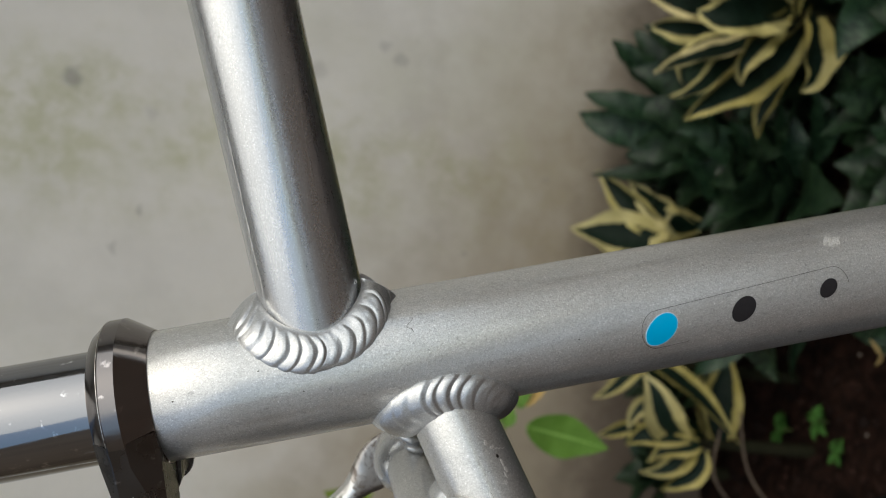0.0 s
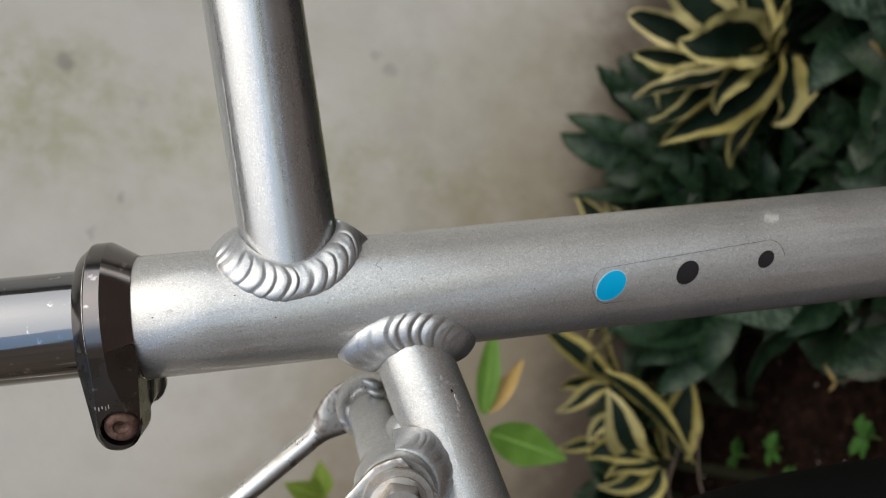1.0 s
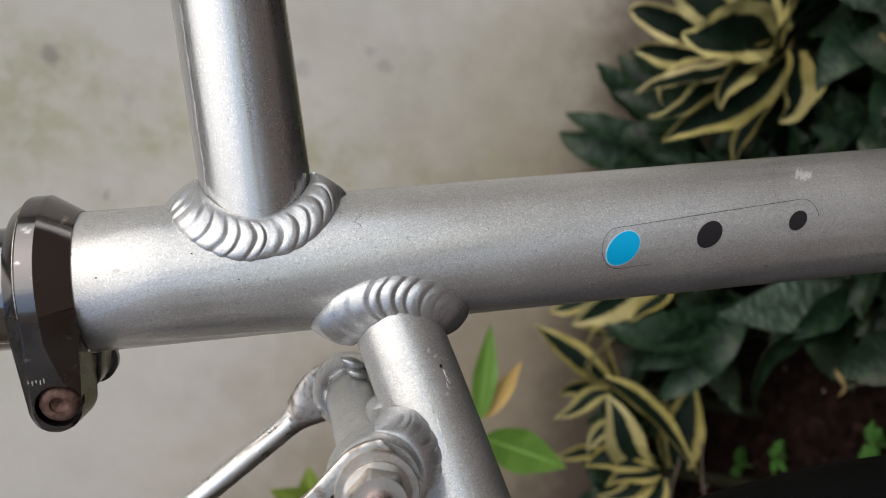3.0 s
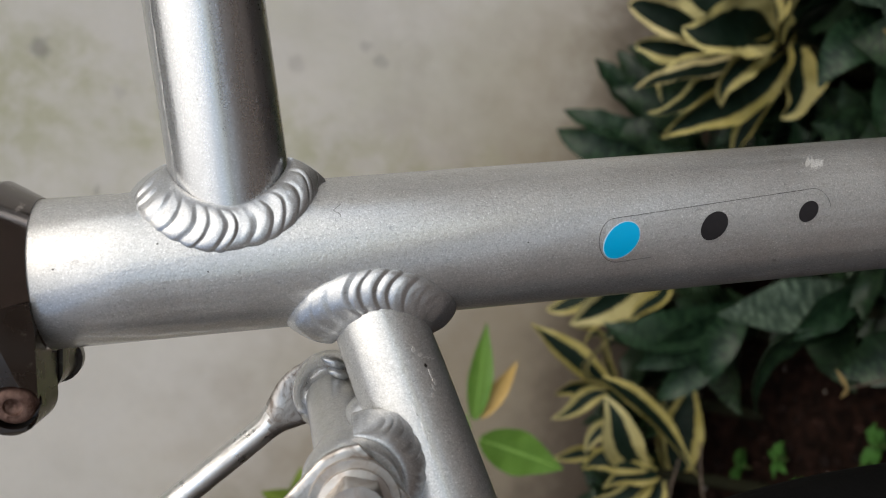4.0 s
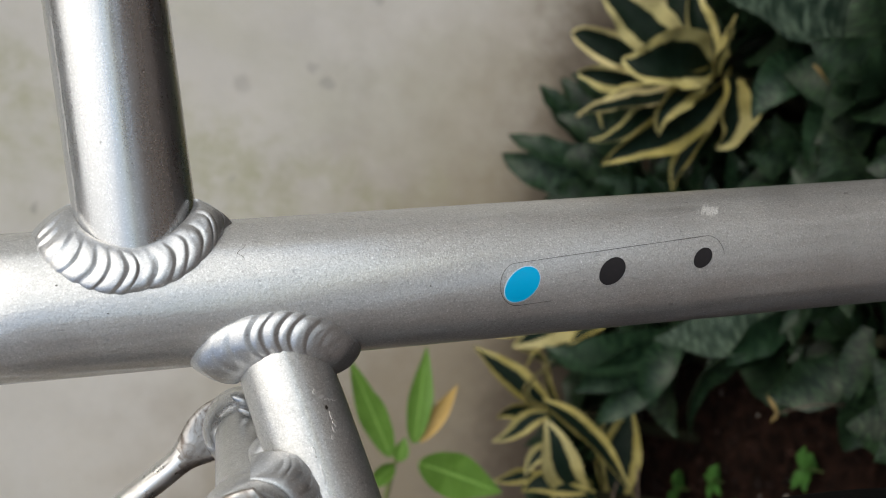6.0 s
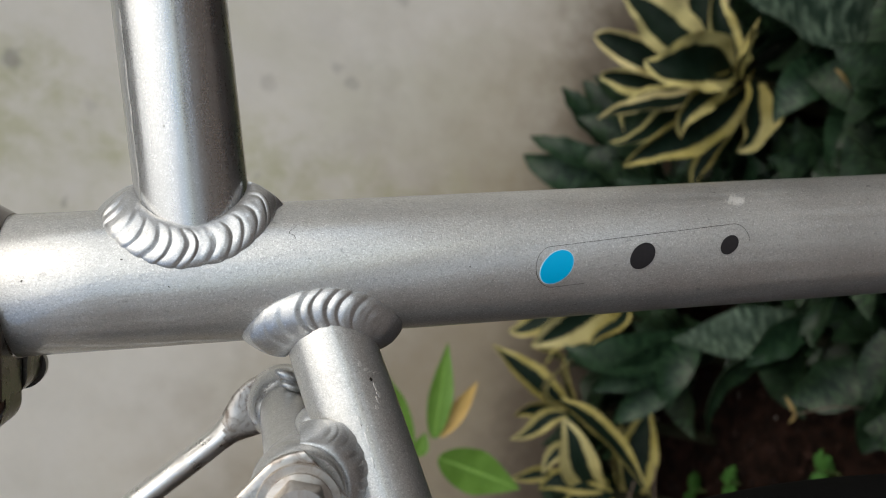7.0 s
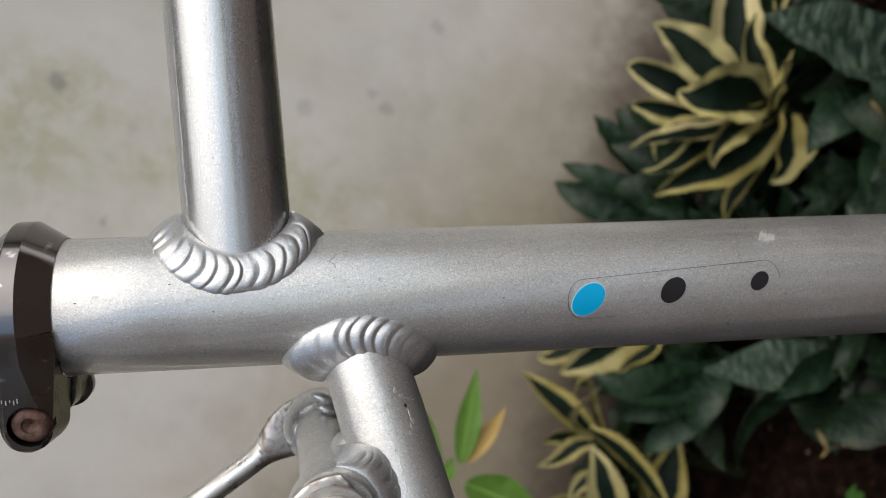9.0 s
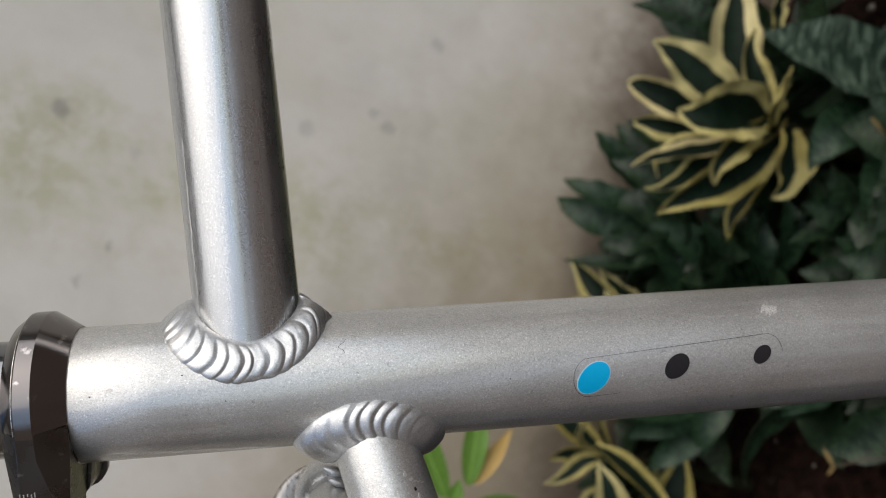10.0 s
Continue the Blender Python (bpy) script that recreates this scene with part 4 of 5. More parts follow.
def rosette(name, at, heart, reach, wide, count, material, label, group, seed, low=8, high=70, wave=0.05, cup=0.4):
    """A nest of broad leaves: the inner ones stand, the outer ones lie."""
    rng = random.Random(seed)
    root = plant(name, at, label, group)
    heart = Vector(heart)
    crown_stem(root, heart, 0.008)
    for i in range(count):
        f = i / max(1, count - 1)
        az = i * 2.399 + 0.5 * rng.random() + seed
        el = radians(low + (high - low) * (1 - f) + rng.uniform(-7, 7))
        size = reach * (0.62 + 0.45 * f) * rng.uniform(0.88, 1.1)
        d = Vector((math.cos(az) * math.cos(el), math.sin(az) * math.cos(el), math.sin(el)))
        tip = heart + d * size + Vector((0, 0, -0.012 * f))
        if tip.y > WALL_Y - 0.012:
            tip.y = WALL_Y - 0.012
        tip.z = max(tip.z, 0.012)
        base = heart + Vector((math.cos(az), math.sin(az), 0)) * 0.006 + Vector((0, 0, -0.03 * f))
        up = Vector((-d.x, -d.y, 0)) * 0.8 + Vector((0, 0, 1))
        leaf_on(root, material, base, tip, wide * (0.72 + 0.4 * f) * rng.uniform(0.9, 1.1), up, arch=rng.uniform(0.03, 0.2) * (0.4 + f), cup=cup * rng.uniform(0.7, 1.2), wave=wave, turn=rng.uniform(-14, 14), seed=seed * 97 + i)
    return root


GOLD = "variegated snake plants"
GREEN = "green snake plants"

def bent_leaves(root, material, heart, rows, seed, wave=0.07, cup=0.42, pull=0.45, swap=None):
    """Leaves that curve from near the heart over a middle point to a tip; tilt turns the blade's face away from the open side."""
    heart, open_side = Vector(heart), Vector((0, -0.97, 0.22))
    for i, (base, mid, tip, width, tilt) in enumerate(rows):
        base, mid, tip = Vector(base).lerp(heart, pull), Vector(mid), Vector(tip)
        way = (tip - base).normalized()
        across = way.cross(open_side).normalized()
        up = open_side * math.cos(radians(tilt)) + across * math.sin(radians(tilt))
        leaf_on(root, (swap or {}).get(i, material), base, tip, width * (1.2 if material in (GOLD_LEAF, SHADED_GOLD) else 1.0), up, arch=0.0, cup=cup, wave=wave, turn=(i * 37) % 30 - 15, seed=seed + i, bend=mid - (base + tip) / 2, nv=26, nu=8, sway=0.05 * math.sin(seed + i * 2.1) if material in (GOLD_LEAF, SHADED_GOLD) else 0.0)


# the gold-edged rosette beside the seat tube
a_heart = Vector((0.269, 0.525, 0.123))
root = plant("snake_plant", (0.269, 0.525), "dwarf snake plant, dark leaves with broad yellow wavy margins", GOLD)
crown_stem(root, a_heart, 0.01)
CROWN = [
    ((0.277, 0.530, 0.142), (0.300, 0.545, 0.204), (0.321, 0.560, 0.247), 0.045, -18),
    ((0.284, 0.540, 0.134), (0.351, 0.550, 0.169), (0.417, 0.570, 0.170), 0.044, -14),
    ((0.267, 0.520, 0.134), (0.304, 0.515, 0.157), (0.353, 0.520, 0.163), 0.026, 0),
    ((0.271, 0.550, 0.133), (0.274, 0.565, 0.221), (0.280, 0.585, 0.250), 0.030, -18),
    ((0.266, 0.550, 0.132), (0.248, 0.570, 0.206), (0.246, 0.590, 0.232), 0.025, -22),
    ((0.260, 0.500, 0.145), (0.247, 0.475, 0.205), (0.243, 0.490, 0.239), 0.048, -6),
    ((0.245, 0.520, 0.160), (0.220, 0.530, 0.213), (0.188, 0.540, 0.216), 0.014, 50),
    ((0.251, 0.515, 0.139), (0.213, 0.515, 0.208), (0.190, 0.530, 0.252), 0.019, 35),
    ((0.246, 0.515, 0.138), (0.199, 0.520, 0.194), (0.173, 0.530, 0.234), 0.020, 40),
    ((0.259, 0.495, 0.150), (0.217, 0.478, 0.188), (0.187, 0.490, 0.185), 0.023, -20),
    ((0.255, 0.510, 0.115), (0.193, 0.500, 0.179), (0.150, 0.510, 0.226), 0.035, -22),
    ((0.265, 0.500, 0.113), (0.222, 0.485, 0.123), (0.190, 0.485, 0.129), 0.041, -22),
    ((0.246, 0.530, 0.101), (0.191, 0.530, 0.127), (0.150, 0.540, 0.128), 0.019, 45),
    ((0.258, 0.500, 0.136), (0.283, 0.490, 0.145), (0.317, 0.490, 0.135), 0.018, 40),
    ((0.360, 0.550, 0.123), (0.390, 0.550, 0.130), (0.410, 0.550, 0.108), 0.018, 25),
]
bent_leaves(root, GOLD_LEAF, a_heart, CROWN, 500, 0.09, 0.6, 0.2, {1: BROAD_GOLD, 3: BROAD_GOLD, 7: BROAD_GOLD, 9: SHADED_GOLD, 10: SHADED_GOLD, 11: SHADED_GOLD, 12: SHADED_GOLD, 13: SHADED_GOLD})

# the gold-edged plants by the wall, with longer curling leaves
b_heart = Vector((-0.087, 0.600, 0.175))
root = plant("snake_plant", (-0.087, 0.600), "straggling snake plant with curling yellow-edged leaves by the wall", GOLD)
crown_stem(root, b_heart, 0.007)
CURLING = [
    ((-0.086, 0.600, 0.176), (-0.063, 0.610, 0.222), (-0.042, 0.630, 0.260), 0.026, 15),
    ((-0.086, 0.595, 0.181), (-0.071, 0.590, 0.212), (-0.038, 0.600, 0.183), 0.010, 45),
    ((-0.055, 0.600, 0.181), (-0.037, 0.600, 0.201), (-0.052, 0.600, 0.211), 0.009, 50),
    ((-0.084, 0.600, 0.166), (-0.068, 0.600, 0.181), (-0.045, 0.610, 0.189), 0.012, 50),
    ((-0.088, 0.595, 0.177), (-0.093, 0.600, 0.205), (-0.107, 0.610, 0.226), 0.024, -20),
    ((-0.092, 0.590, 0.181), (-0.108, 0.595, 0.204), (-0.129, 0.600, 0.230), 0.018, 20),
    ((-0.078, 0.575, 0.200), (-0.100, 0.545, 0.155), (-0.145, 0.525, 0.105), 0.025, -45),
]
bent_leaves(root, SHADED_GOLD, b_heart, CURLING, 600, 0.04, 0.4, 0.1)
c_heart = Vector((-0.153, 0.550, 0.136))
root = plant("snake_plant", (-0.153, 0.550), "clump of cupped yellow-edged snake plant leaves by the wall", GOLD)
crown_stem(root, c_heart, 0.007)
CUPPED = [
    ((-0.151, 0.545, 0.148), (-0.121, 0.535, 0.187), (-0.089, 0.545, 0.206), 0.033, -20),
    ((-0.120, 0.565, 0.164), (-0.128, 0.570, 0.191), (-0.153, 0.575, 0.197), 0.016, 20),
    ((-0.145, 0.540, 0.147), (-0.145, 0.545, 0.183), (-0.163, 0.555, 0.208), 0.026, 15),
    ((-0.152, 0.535, 0.140), (-0.156, 0.540, 0.161), (-0.177, 0.550, 0.185), 0.021, 30),
    ((-0.162, 0.600, 0.171), (-0.159, 0.600, 0.194), (-0.169, 0.610, 0.214), 0.014, 20),
    ((-0.159, 0.575, 0.083), (-0.111, 0.570, 0.103), (-0.065, 0.580, 0.095), 0.039, -25),
    ((-0.155, 0.580, 0.101), (-0.111, 0.575, 0.126), (-0.077, 0.580, 0.127), 0.011, 40),
    ((-0.157, 0.540, 0.140), (-0.173, 0.545, 0.157), (-0.188, 0.555, 0.190), 0.023, 20),
    ((-0.159, 0.540, 0.133), (-0.182, 0.540, 0.145), (-0.203, 0.550, 0.166), 0.025, 5),
]
bent_leaves(root, SHADED_GOLD, c_heart, CUPPED, 640, 0.04, 0.45, 0.2)
d_heart = Vector((0.016, 0.645, 0.125))
root = plant("snake_plant", (0.016, 0.645), "small yellow-edged snake plant hidden among green leaves", GOLD)
crown_stem(root, d_heart, 0.007)
HIDDEN = [
    ((0.034, 0.640, 0.137), (-0.002, 0.630, 0.181), (-0.036, 0.640, 0.214), 0.042, -15),
    ((0.019, 0.660, 0.160), (-0.010, 0.670, 0.199), (-0.027, 0.690, 0.222), 0.026, 10),
    ((0.033, 0.620, 0.124), (0.004, 0.610, 0.143), (-0.025, 0.610, 0.167), 0.017, 30),
    ((-0.011, 0.650, 0.164), (-0.030, 0.655, 0.181), (-0.035, 0.660, 0.203), 0.013, 25),
]
bent_leaves(root, SHADED_GOLD, d_heart, HIDDEN, 660, 0.04, 0.42, 0.2)


def gold_clump(at, heart, label, leaves, seed):
    """A loose plant: each leaf is given by its base, tip, width and arch."""
    root = plant("snake_plant", at, label, GOLD)
    heart = Vector(heart)
    crown_stem(root, heart, 0.005)
    for i, (base, tip, width, arch) in enumerate(leaves):
        d = Vector(tip) - heart
        flat = Vector((d.x, d.y, 0)).normalized()
        leaf_on(root, GOLD_LEAF, base, tip, width * 1.2, Vector((0, -0.35, 1)) - flat * 0.5, arch=arch, cup=0.55, wave=0.08, turn=(i * 53) % 40 - 20, seed=seed + i)
    return root


gold_clump((0.055, 0.650), (0.055, 0.650, 0.110), "yellow-edged snake plant leaves standing against the wall", [
    ((0.036, 0.662, 0.140), (0.038, 0.712, 0.236), 0.050, 0.03), ((0.046, 0.662, 0.135), (0.108, 0.712, 0.214), 0.032, 0.08),
    ((0.060, 0.645, 0.125), (0.101, 0.684, 0.188), 0.032, 0.06), ((0.040, 0.660, 0.130), (0.018, 0.700, 0.178), 0.034, 0.10),
    ((0.062, 0.640, 0.115), (0.060, 0.615, 0.170), 0.036, 0.12), ((0.050, 0.650, 0.120), (0.000, 0.650, 0.165), 0.032, 0.14),
], 740)

# broad green ones
label = "dwarf snake plant with broad banded dark green leaves"
for at, heart, reach, wide, count, seed in (
    ((0.255, 0.370), (0.255, 0.370, 0.055), 0.100, 0.066, 10, 2),
    ((0.390, 0.640), (0.390, 0.640, 0.110), 0.115, 0.064, 11, 4),
    
    ((0.000, 0.580), (0.000, 0.580, 0.070), 0.095, 0.056, 10, 7), ((0.110, 0.560), (0.110, 0.560, 0.085), 0.110, 0.062, 11, 8),
    ((0.130, 0.420), (0.130, 0.420, 0.050), 0.100, 0.062, 10, 9), ((-0.010, 0.270), (-0.010, 0.270, 0.035), 0.085, 0.060, 10, 10),
    ((-0.160, 0.690), (-0.175, 0.690, 0.060), 0.085, 0.050, 9, 11), ((0.470, 0.480), (0.470, 0.480, 0.080), 0.120, 0.070, 10, 12),
    ((0.180, 0.290), (0.180, 0.290, 0.040), 0.095, 0.062, 10, 13), ((0.070, 0.680), (0.070, 0.675, 0.080), 0.085, 0.050, 9, 14),
    ((0.330, 0.300), (0.330, 0.300, 0.045), 0.105, 0.066, 10, 15), ((0.045, 0.500), (0.045, 0.500, 0.025), 0.085, 0.056, 10, 32), ((0.075, 0.440), (0.075, 0.440, 0.025), 0.085, 0.056, 10, 33), ((0.055, 0.385), (0.055, 0.385, 0.015), 0.075, 0.052, 9, 34), ((0.300, 0.480), (0.300, 0.480, 0.020), 0.090, 0.056, 10, 35), ((0.230, 0.420), (0.230, 0.420, 0.020), 0.090, 0.056, 10, 36), ((0.215, 0.560), (0.215, 0.565, 0.060), 0.110, 0.060, 9, 19), ((0.190, 0.450), (0.190, 0.450, 0.045), 0.100, 0.060, 9, 20), ((0.290, 0.590), (0.290, 0.600, 0.090), 0.110, 0.058, 9, 21), ((0.120, 0.690), (0.125, 0.690, 0.130), 0.095, 0.056, 10, 23), ((0.140, 0.350), (0.140, 0.350, 0.065), 0.100, 0.062, 9, 24), ((0.335, 0.530), (0.335, 0.530, 0.075), 0.115, 0.066, 10, 25), ((-0.120, 0.700), (-0.115, 0.695, 0.090), 0.085, 0.048, 9, 29), ((-0.020, 0.690), (-0.020, 0.690, 0.090), 0.090, 0.050, 9, 30), ((-0.225, 0.690), (-0.225, 0.690, 0.085), 0.085, 0.048, 9, 31), ((0.150, 0.600), (0.145, 0.610, 0.120), 0.100, 0.060, 10, 27), ((0.290, 0.690), (0.290, 0.690, 0.070), 0.080, 0.052, 8, 16),
    ((0.095, 0.250), (0.095, 0.250, 0.030), 0.085, 0.056, 9, 17), ((-0.060, 0.690), (-0.060, 0.690, 0.060), 0.080, 0.045, 8, 18),
):
    rosette("snake_plant", at, heart, reach, wide, count, GREEN_LEAF, label, GREEN, seed)

# large banded leaves that lie open to the yard
e_heart = Vector((0.323, 0.460, 0.037))
root = plant("snake_plant", (0.323, 0.460), "snake plant with one very broad silvery banded leaf", GREEN)
crown_stem(root, e_heart, 0.01)
BROAD = [
    ((0.325, 0.450, 0.008), (0.316, 0.440, 0.128), (0.317, 0.450, 0.198), 0.074, 5),
]
bent_leaves(root, PALE_LEAF, e_heart, BROAD, 860, 0.04, 0.3, 0.2)
leaf_on(root, DRY_LEAF, (0.262, 0.405, 0.108), (0.249, 0.400, 0.092), 0.004, (0, -1, 0.4), arch=0.1, cup=0.3, seed=870, nv=8, nu=4)
m_heart = Vector((0.277, 0.450, 0.041))
root = plant("snake_plant", (0.277, 0.450), "snake plant with dim banded leaves turned to the yard", GREEN)
crown_stem(root, m_heart, 0.01)
FACING = [
    ((0.289, 0.450, 0.072), (0.253, 0.440, 0.110), (0.215, 0.450, 0.122), 0.044, 10),
    ((0.263, 0.420, 0.059), (0.219, 0.420, 0.070), (0.171, 0.420, 0.077), 0.041, 15),
    ((0.144, 0.420, 0.008), (0.149, 0.420, 0.059), (0.162, 0.430, 0.096), 0.037, 10),
]
bent_leaves(root, SILVER_LEAF, m_heart, FACING, 865, 0.04, 0.3, 0.2)
f_heart = Vector((0.024, 0.530, 0.075))
root = plant("snake_plant", (0.024, 0.530), "broad banded green snake plant spilling over its neighbours", GREEN)
crown_stem(root, f_heart, 0.01)
SPILLING = [
    ((0.015, 0.540, 0.099), (-0.023, 0.525, 0.177), (-0.022, 0.545, 0.223), 0.043, 20),
    ((0.012, 0.530, 0.088), (-0.028, 0.520, 0.157), (-0.057, 0.530, 0.190), 0.039, -15),
    ((-0.003, 0.535, 0.091), (-0.053, 0.525, 0.138), (-0.083, 0.540, 0.155), 0.033, 10),
    ((0.020, 0.520, 0.100), (-0.022, 0.510, 0.123), (-0.059, 0.520, 0.113), 0.034, 20),
]
bent_leaves(root, SILVER_LEAF, f_heart, SPILLING, 880, 0.04, 0.3, 0.2)
g_heart = Vector((0.039, 0.425, 0.050))
root = plant("snake_plant", (0.039, 0.425), "snake plant with wide pale-banded leaves over bare soil", GREEN)
crown_stem(root, g_heart, 0.01)
SPREADING = [
    ((0.057, 0.445, 0.050), (0.023, 0.445, 0.114), (0.008, 0.455, 0.167), 0.049, 20),
    ((0.062, 0.430, 0.046), (0.029, 0.425, 0.089), (-0.000, 0.430, 0.108), 0.036, -20),
    ((0.025, 0.440, 0.058), (-0.013, 0.450, 0.111), (-0.069, 0.465, 0.102), 0.033, -40),
    ((0.025, 0.370, 0.042), (0.001, 0.395, 0.052), (-0.018, 0.420, 0.072), 0.047, 10),
    ((0.075, 0.400, 0.034), (0.059, 0.410, 0.060), (0.037, 0.420, 0.070), 0.022, 30),
]
bent_leaves(root, GREEN_LEAF, g_heart, SPREADING, 890, 0.04, 0.3, 0.2, {0: PALE_LEAF, 1: SILVER_LEAF})
h_heart = Vector((0.047, 0.330, 0.054))
root = plant("snake_plant", (0.047, 0.330), "low green snake plant beside the bicycle tyre", GREEN)
crown_stem(root, h_heart, 0.008)
OUTER = [
    ((0.058, 0.345, 0.055), (0.022, 0.345, 0.055), (-0.012, 0.350, 0.045), 0.026, 40),
    ((0.008, 0.345, 0.036), (-0.020, 0.350, 0.039), (-0.043, 0.355, 0.040), 0.038, 0),
]
bent_leaves(root, GREEN_LEAF, h_heart, OUTER, 900, 0.04, 0.3, 0.2)

# green ones whose tips lean on the wall, and those between
i_heart = Vector((0.167, 0.660, 0.125))
root = plant("snake_plant", (0.167, 0.660), "tall banded green snake plant with tips against the wall", GREEN)
crown_stem(root, i_heart, 0.008)
LEANING = [
    ((0.200, 0.660, 0.173), (0.225, 0.665, 0.210), (0.248, 0.680, 0.233), 0.035, 10),
    ((0.202, 0.650, 0.162), (0.238, 0.655, 0.195), (0.259, 0.670, 0.215), 0.030, -15),
    ((0.176, 0.650, 0.162), (0.177, 0.660, 0.220), (0.188, 0.690, 0.252), 0.031, 15),
    ((0.153, 0.650, 0.149), (0.154, 0.665, 0.217), (0.167, 0.695, 0.253), 0.041, -5),
    ((0.154, 0.640, 0.126), (0.137, 0.650, 0.178), (0.124, 0.670, 0.202), 0.037, 10),
    ((0.125, 0.650, 0.112), (0.111, 0.665, 0.179), (0.101, 0.700, 0.227), 0.025, 25),
    ((0.227, 0.620, 0.133), (0.246, 0.635, 0.178), (0.263, 0.655, 0.212), 0.038, 10),
    ((0.193, 0.620, 0.120), (0.209, 0.635, 0.175), (0.217, 0.660, 0.215), 0.043, -10),
    ((0.154, 0.625, 0.114), (0.173, 0.640, 0.170), (0.183, 0.670, 0.212), 0.043, 15),
]
bent_leaves(root, GREEN_LEAF, i_heart, LEANING, 820, 0.06, 0.35, 0.2, {0: SILVER_LEAF, 2: SILVER_LEAF, 3: SILVER_LEAF})
j_heart = Vector((0.105, 0.580, 0.081))
root = plant("snake_plant", (0.105, 0.580), "upright banded green snake plant between its neighbours", GREEN)
crown_stem(root, j_heart, 0.008)
MIDDLE = [
    ((0.073, 0.610, 0.088), (0.108, 0.600, 0.134), (0.132, 0.610, 0.167), 0.050, 10),
    ((0.118, 0.550, 0.072), (0.155, 0.540, 0.096), (0.188, 0.550, 0.106), 0.036, 0),
    ((0.112, 0.570, 0.090), (0.143, 0.570, 0.118), (0.170, 0.580, 0.139), 0.029, 20),
    ((0.126, 0.580, 0.094), (0.146, 0.585, 0.143), (0.152, 0.600, 0.183), 0.037, -5),
    ((0.141, 0.520, 0.067), (0.173, 0.520, 0.076), (0.204, 0.530, 0.087), 0.033, 15),
]
bent_leaves(root, SILVER_LEAF, j_heart, MIDDLE, 840, 0.04, 0.35, 0.2)
k_heart = Vector((0.377, 0.610, 0.112))
root = plant("snake_plant", (0.377, 0.610), "banded green snake plant behind the yellow-edged rosette", GREEN)
crown_stem(root, k_heart, 0.008)
UPPER = [
    ((0.381, 0.620, 0.128), (0.388, 0.640, 0.188), (0.389, 0.660, 0.235), 0.046, 10),
    ((0.352, 0.600, 0.134), (0.358, 0.610, 0.181), (0.366, 0.620, 0.216), 0.035, -10),
]
bent_leaves(root, GREEN_LEAF, k_heart, UPPER, 850, 0.04, 0.35, 0.2)

# shrub shoots behind the stay
root = plant("shrub", (-0.33, 0.53), "thin young shrub with fresh green leaves and one amber leaf")
o = root.matrix_world.translation


def twig(points, r0, r1):
    bm = bmesh.new()
    pts = [Vector(p) - o for p in points]
    fine = []
    for i in range(len(pts) - 1):
        a, b, c, d = pts[max(i - 1, 0)], pts[i], pts[i + 1], pts[min(i + 2, len(pts) - 1)]
        for s in (0, 0.25, 0.5, 0.75):
            fine.append(0.5 * (2 * b + (c - a) * s + (2 * a - 5 * b + 4 * c - d) * s * s + (3 * b - a - 3 * c + d) * s ** 3))
    fine.append(pts[-1])
    sweep(bm, fine, [r0 + (r1 - r0) * i / (len(fine) - 1) for i in range(len(fine))], 8)
    return part("stem", bm, STEM, root)


twig([o, (-0.32, 0.53, 0.12), (-0.27, 0.525, 0.26), (-0.20, 0.52, 0.34), (-0.155, 0.512, 0.352), (-0.138, 0.505, 0.352)], 0.0045, 0.0016)
twig([(-0.27, 0.525, 0.26), (-0.262, 0.52, 0.36), (-0.24, 0.51, 0.43), (-0.215, 0.505, 0.468)], 0.003, 0.0013)
toward = Vector((0.05, -1, 0.25))
leaf_on(root, FRESH_LEAF, (-0.137, 0.503, 0.359), (-0.061, 0.480, 0.418), 0.025, toward, arch=-0.05, cup=0.25, wave=0.06, turn=20, seed=801, blunt=0.1)
leaf_on(root, FRESH_LEAF, (-0.122, 0.500, 0.343), (-0.040, 0.500, 0.351), 0.022, toward, arch=0.06, cup=0.25, wave=0.03, turn=-10, seed=802, blunt=0.1)
leaf_on(root, AMBER_LEAF, (-0.120, 0.500, 0.338), (-0.067, 0.500, 0.316), 0.016, toward, arch=0.04, cup=0.3, wave=0.02, turn=0, seed=803, blunt=0.1)
leaf_on(root, FRESH_LEAF, (-0.138, 0.500, 0.334), (-0.151, 0.495, 0.256), 0.040, toward, arch=-0.05, cup=0.2, wave=0.03, turn=0, seed=804, blunt=0.15)
leaf_on(root, FRESH_LEAF, (-0.140, 0.503, 0.352), (-0.118, 0.498, 0.352), 0.014, toward, arch=0.05, cup=0.3, seed=805, blunt=0.2)
leaf_on(root, FRESH_LEAF, (-0.145, 0.505, 0.354), (-0.165, 0.490, 0.380), 0.016, toward, arch=0.05, cup=0.3, seed=806, blunt=0.2)
leaf_on(root, YOUNG_LEAF, (-0.214, 0.504, 0.468), (-0.183, 0.500, 0.478), 0.020, toward, arch=0.05, cup=0.2, seed=807, blunt=0.2)
leaf_on(root, YOUNG_LEAF, (-0.215, 0.504, 0.469), (-0.205, 0.495, 0.505), 0.022, toward, arch=0.05, cup=0.2, seed=808, blunt=0.2)
leaf_on(root, YOUNG_LEAF, (-0.216, 0.504, 0.466), (-0.240, 0.495, 0.500), 0.020, toward, arch=0.05, cup=0.2, seed=809, blunt=0.2)

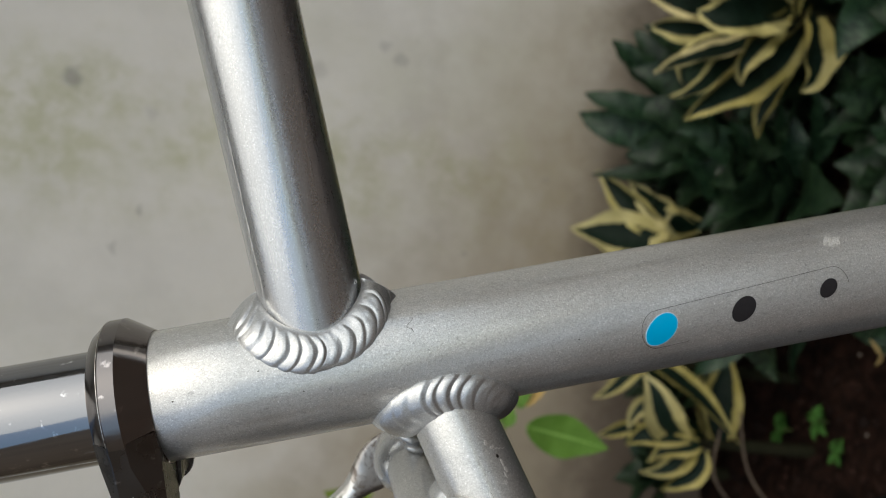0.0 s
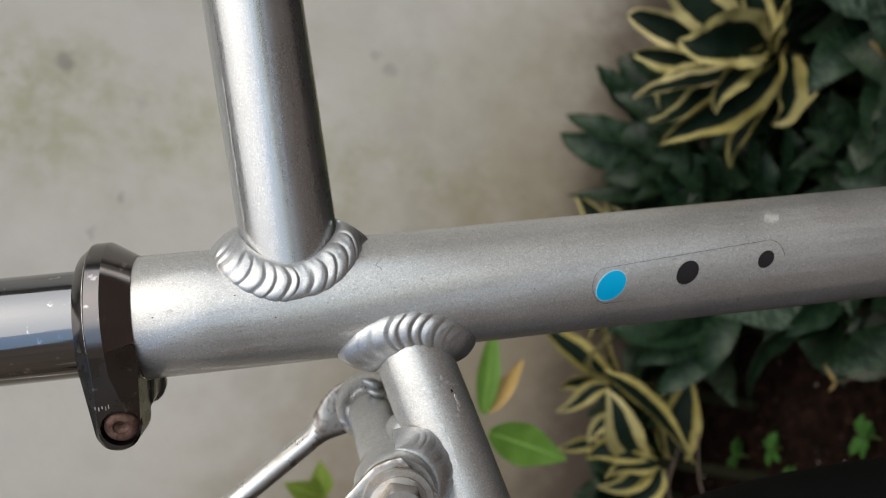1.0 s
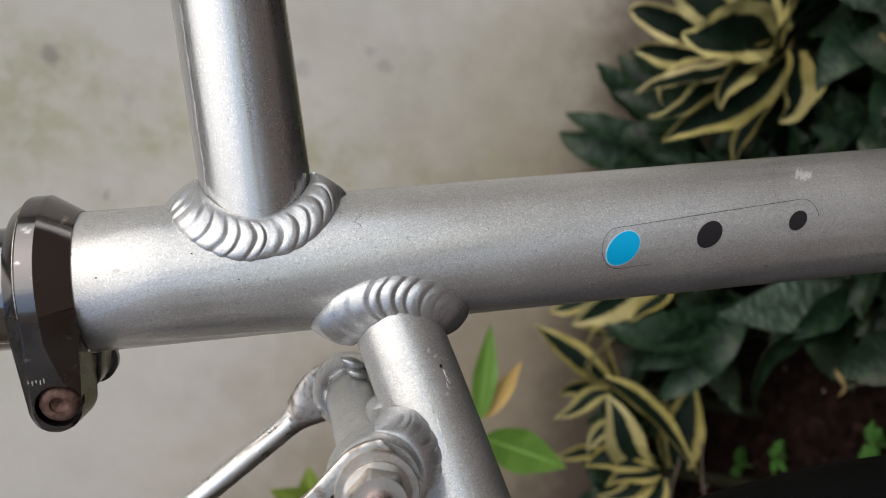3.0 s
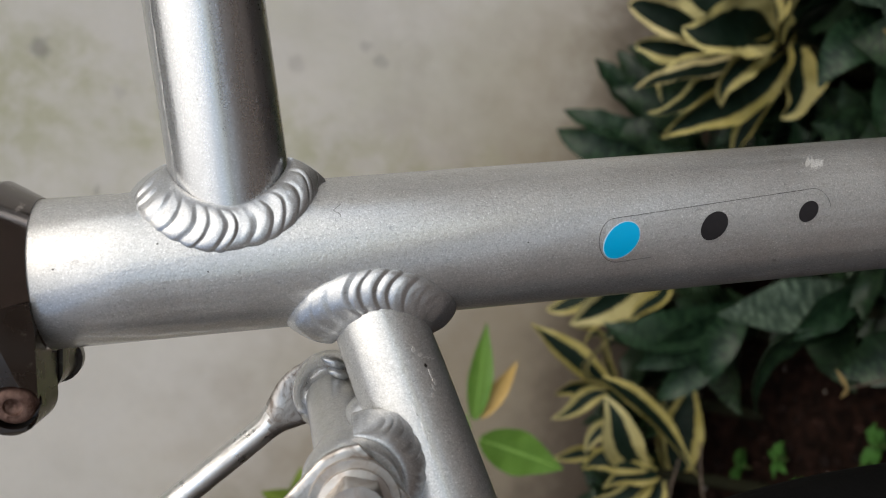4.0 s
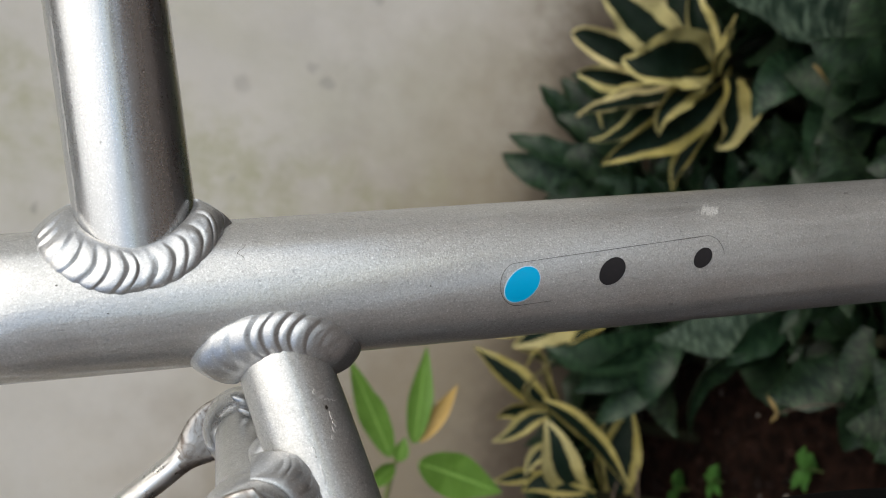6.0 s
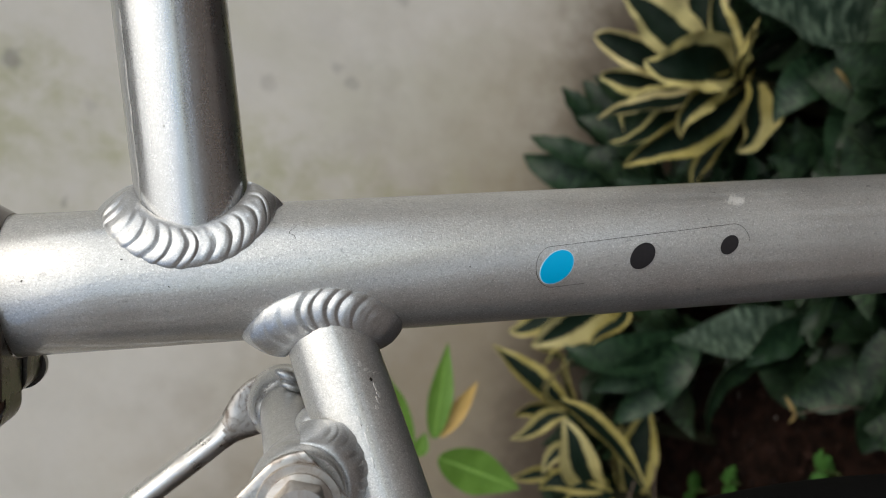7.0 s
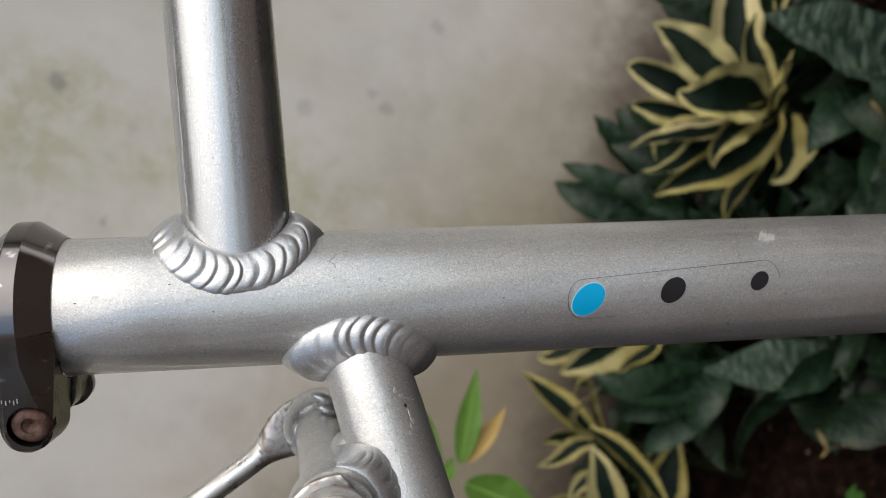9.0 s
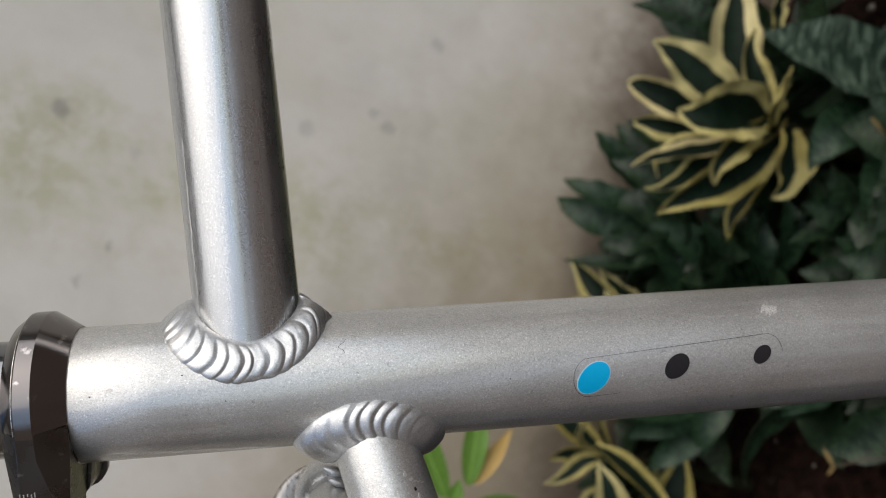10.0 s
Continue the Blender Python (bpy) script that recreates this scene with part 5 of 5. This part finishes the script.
# weeds and litter on the soil
for n, (x, y, s) in enumerate(((-0.143, 0.593, 0.9), (-0.116, 0.526, 0.95), (-0.072, 0.418, 1.15), (-0.140, 0.505, 0.7), (0.010, 0.530, 0.8))):
    root = plant("weed", (x, y), "small bright green weed seedling in the soil", "weeds")
    rng = random.Random(40 + n)
    z = root.matrix_world.translation.z
    bm = bmesh.new()
    sweep(bm, [(0, 0, 0), (0.001, 0, 0.012 * s), (0, 0.001, 0.022 * s)], [0.0012, 0.001, 0.0008], 7)
    part("stem", bm, STEM, root)
    for i in range(6):
        az = i * 2.4 + rng.random()
        h = z + (0.010 + 0.012 * (i % 3) / 2) * s
        r = (0.016 + 0.008 * rng.random()) * s
        leaf_on(root, WEED_LEAF, (x, y, h), (x + r * math.cos(az), y + r * math.sin(az), h + 0.006 * rng.random()), 0.011 * s, (0, 0, 1), arch=0.15, cup=0.15, wave=0.08, seed=900 + n * 10 + i, nv=8, nu=4, thick=0.0004)
for n, (line, r) in enumerate(((((-0.205, 0.465), (-0.190, 0.470, 0.085), (-0.160, 0.485, 0.118), (-0.112, 0.520, 0.113)), 0.0012), (((-0.225, 0.525), (-0.212, 0.527, 0.085), (-0.180, 0.532, 0.122), (-0.135, 0.540, 0.118)), 0.0014), (((-0.005, 0.380), (-0.012, 0.379, 0.05), (-0.020, 0.378, 0.075), (-0.026, 0.377, 0.092)), 0.0009))):
    x, y = line[0]
    root = thing("dry_stalk", Matrix.Translation((x, y, ground_z(x, y) - 0.003)), "thin dry brown stalk bent over in the soil", "stalk")
    o = root.matrix_world.translation
    bm = bmesh.new()
    pts = [Vector((0, 0, 0))] + [Vector(p) - o for p in line[1:]]
    fine = []
    for i in range(3):
        a, b, c, d = pts[max(i - 1, 0)], pts[i], pts[i + 1], pts[min(i + 2, 3)]
        for q in (0, 0.2, 0.4, 0.6, 0.8):
            fine.append(0.5 * (2 * b + (c - a) * q + (2 * a - 5 * b + 4 * c - d) * q * q + (3 * b - a - 3 * c + d) * q ** 3) + Vector((0.0012 * noise.noise(Vector((i + q, n, 0)) * 3), 0, 0)))
    fine.append(pts[-1])
    sweep(bm, fine, [r * (0.75 + 0.25 * noise.noise(Vector((i * 0.9, n, 3)))) for i in range(len(fine))], 7)
    part("stem", bm, TWIG, root)
    if n == 2:
        b = Vector(line[-1])
        leaf_on(root, DRY_LEAF, b, b + Vector((0.013, 0.005, 0.010)), 0.0038, (0, -1, 0.5), arch=0.1, seed=990, nv=8, nu=4)
        leaf_on(root, DRY_LEAF, b, b + Vector((-0.008, -0.004, 0.008)), 0.0034, (0, -1, 0.5), arch=0.1, seed=991, nv=8, nu=4)

rng = random.Random(77)
verts, faces = [], []
for i in range(4500):
    x, y = rng.uniform(-0.35, 0.5), rng.uniform(0.05, 0.72)
    r = 0.0013 + 0.006 * rng.random() ** 4
    z = ground_z(x, y) + r * 0.35
    o = len(verts)
    for d in ((1, 0, 0), (-1, 0, 0), (0, 1, 0), (0, -1, 0), (0, 0, 1), (0, 0, -1), (0.6, 0.6, 0.5), (-0.6, 0.6, 0.45), (-0.6, -0.6, 0.5), (0.6, -0.6, 0.4)):
        k = r * rng.uniform(0.75, 1.25)
        verts.append((x + d[0] * k, y + d[1] * k, z + d[2] * k * 0.8))
    for f in ((0, 6, 4), (6, 2, 4), (2, 7, 4), (7, 1, 4), (1, 8, 4), (8, 3, 4), (3, 9, 4), (9, 0, 4), (0, 5, 2), (2, 5, 1), (1, 5, 3), (3, 5, 0), (0, 2, 6), (2, 1, 7), (1, 3, 8), (3, 0, 9)):
        faces.append(tuple(o + q for q in f))
data = bpy.data.meshes.new("gravel")
data.from_pydata(verts, [], faces)
data.materials.append(CLOD)
tagged(new("gravel", data), "crumbs of soil and small pale pebbles", "gravel", kind="stuff")
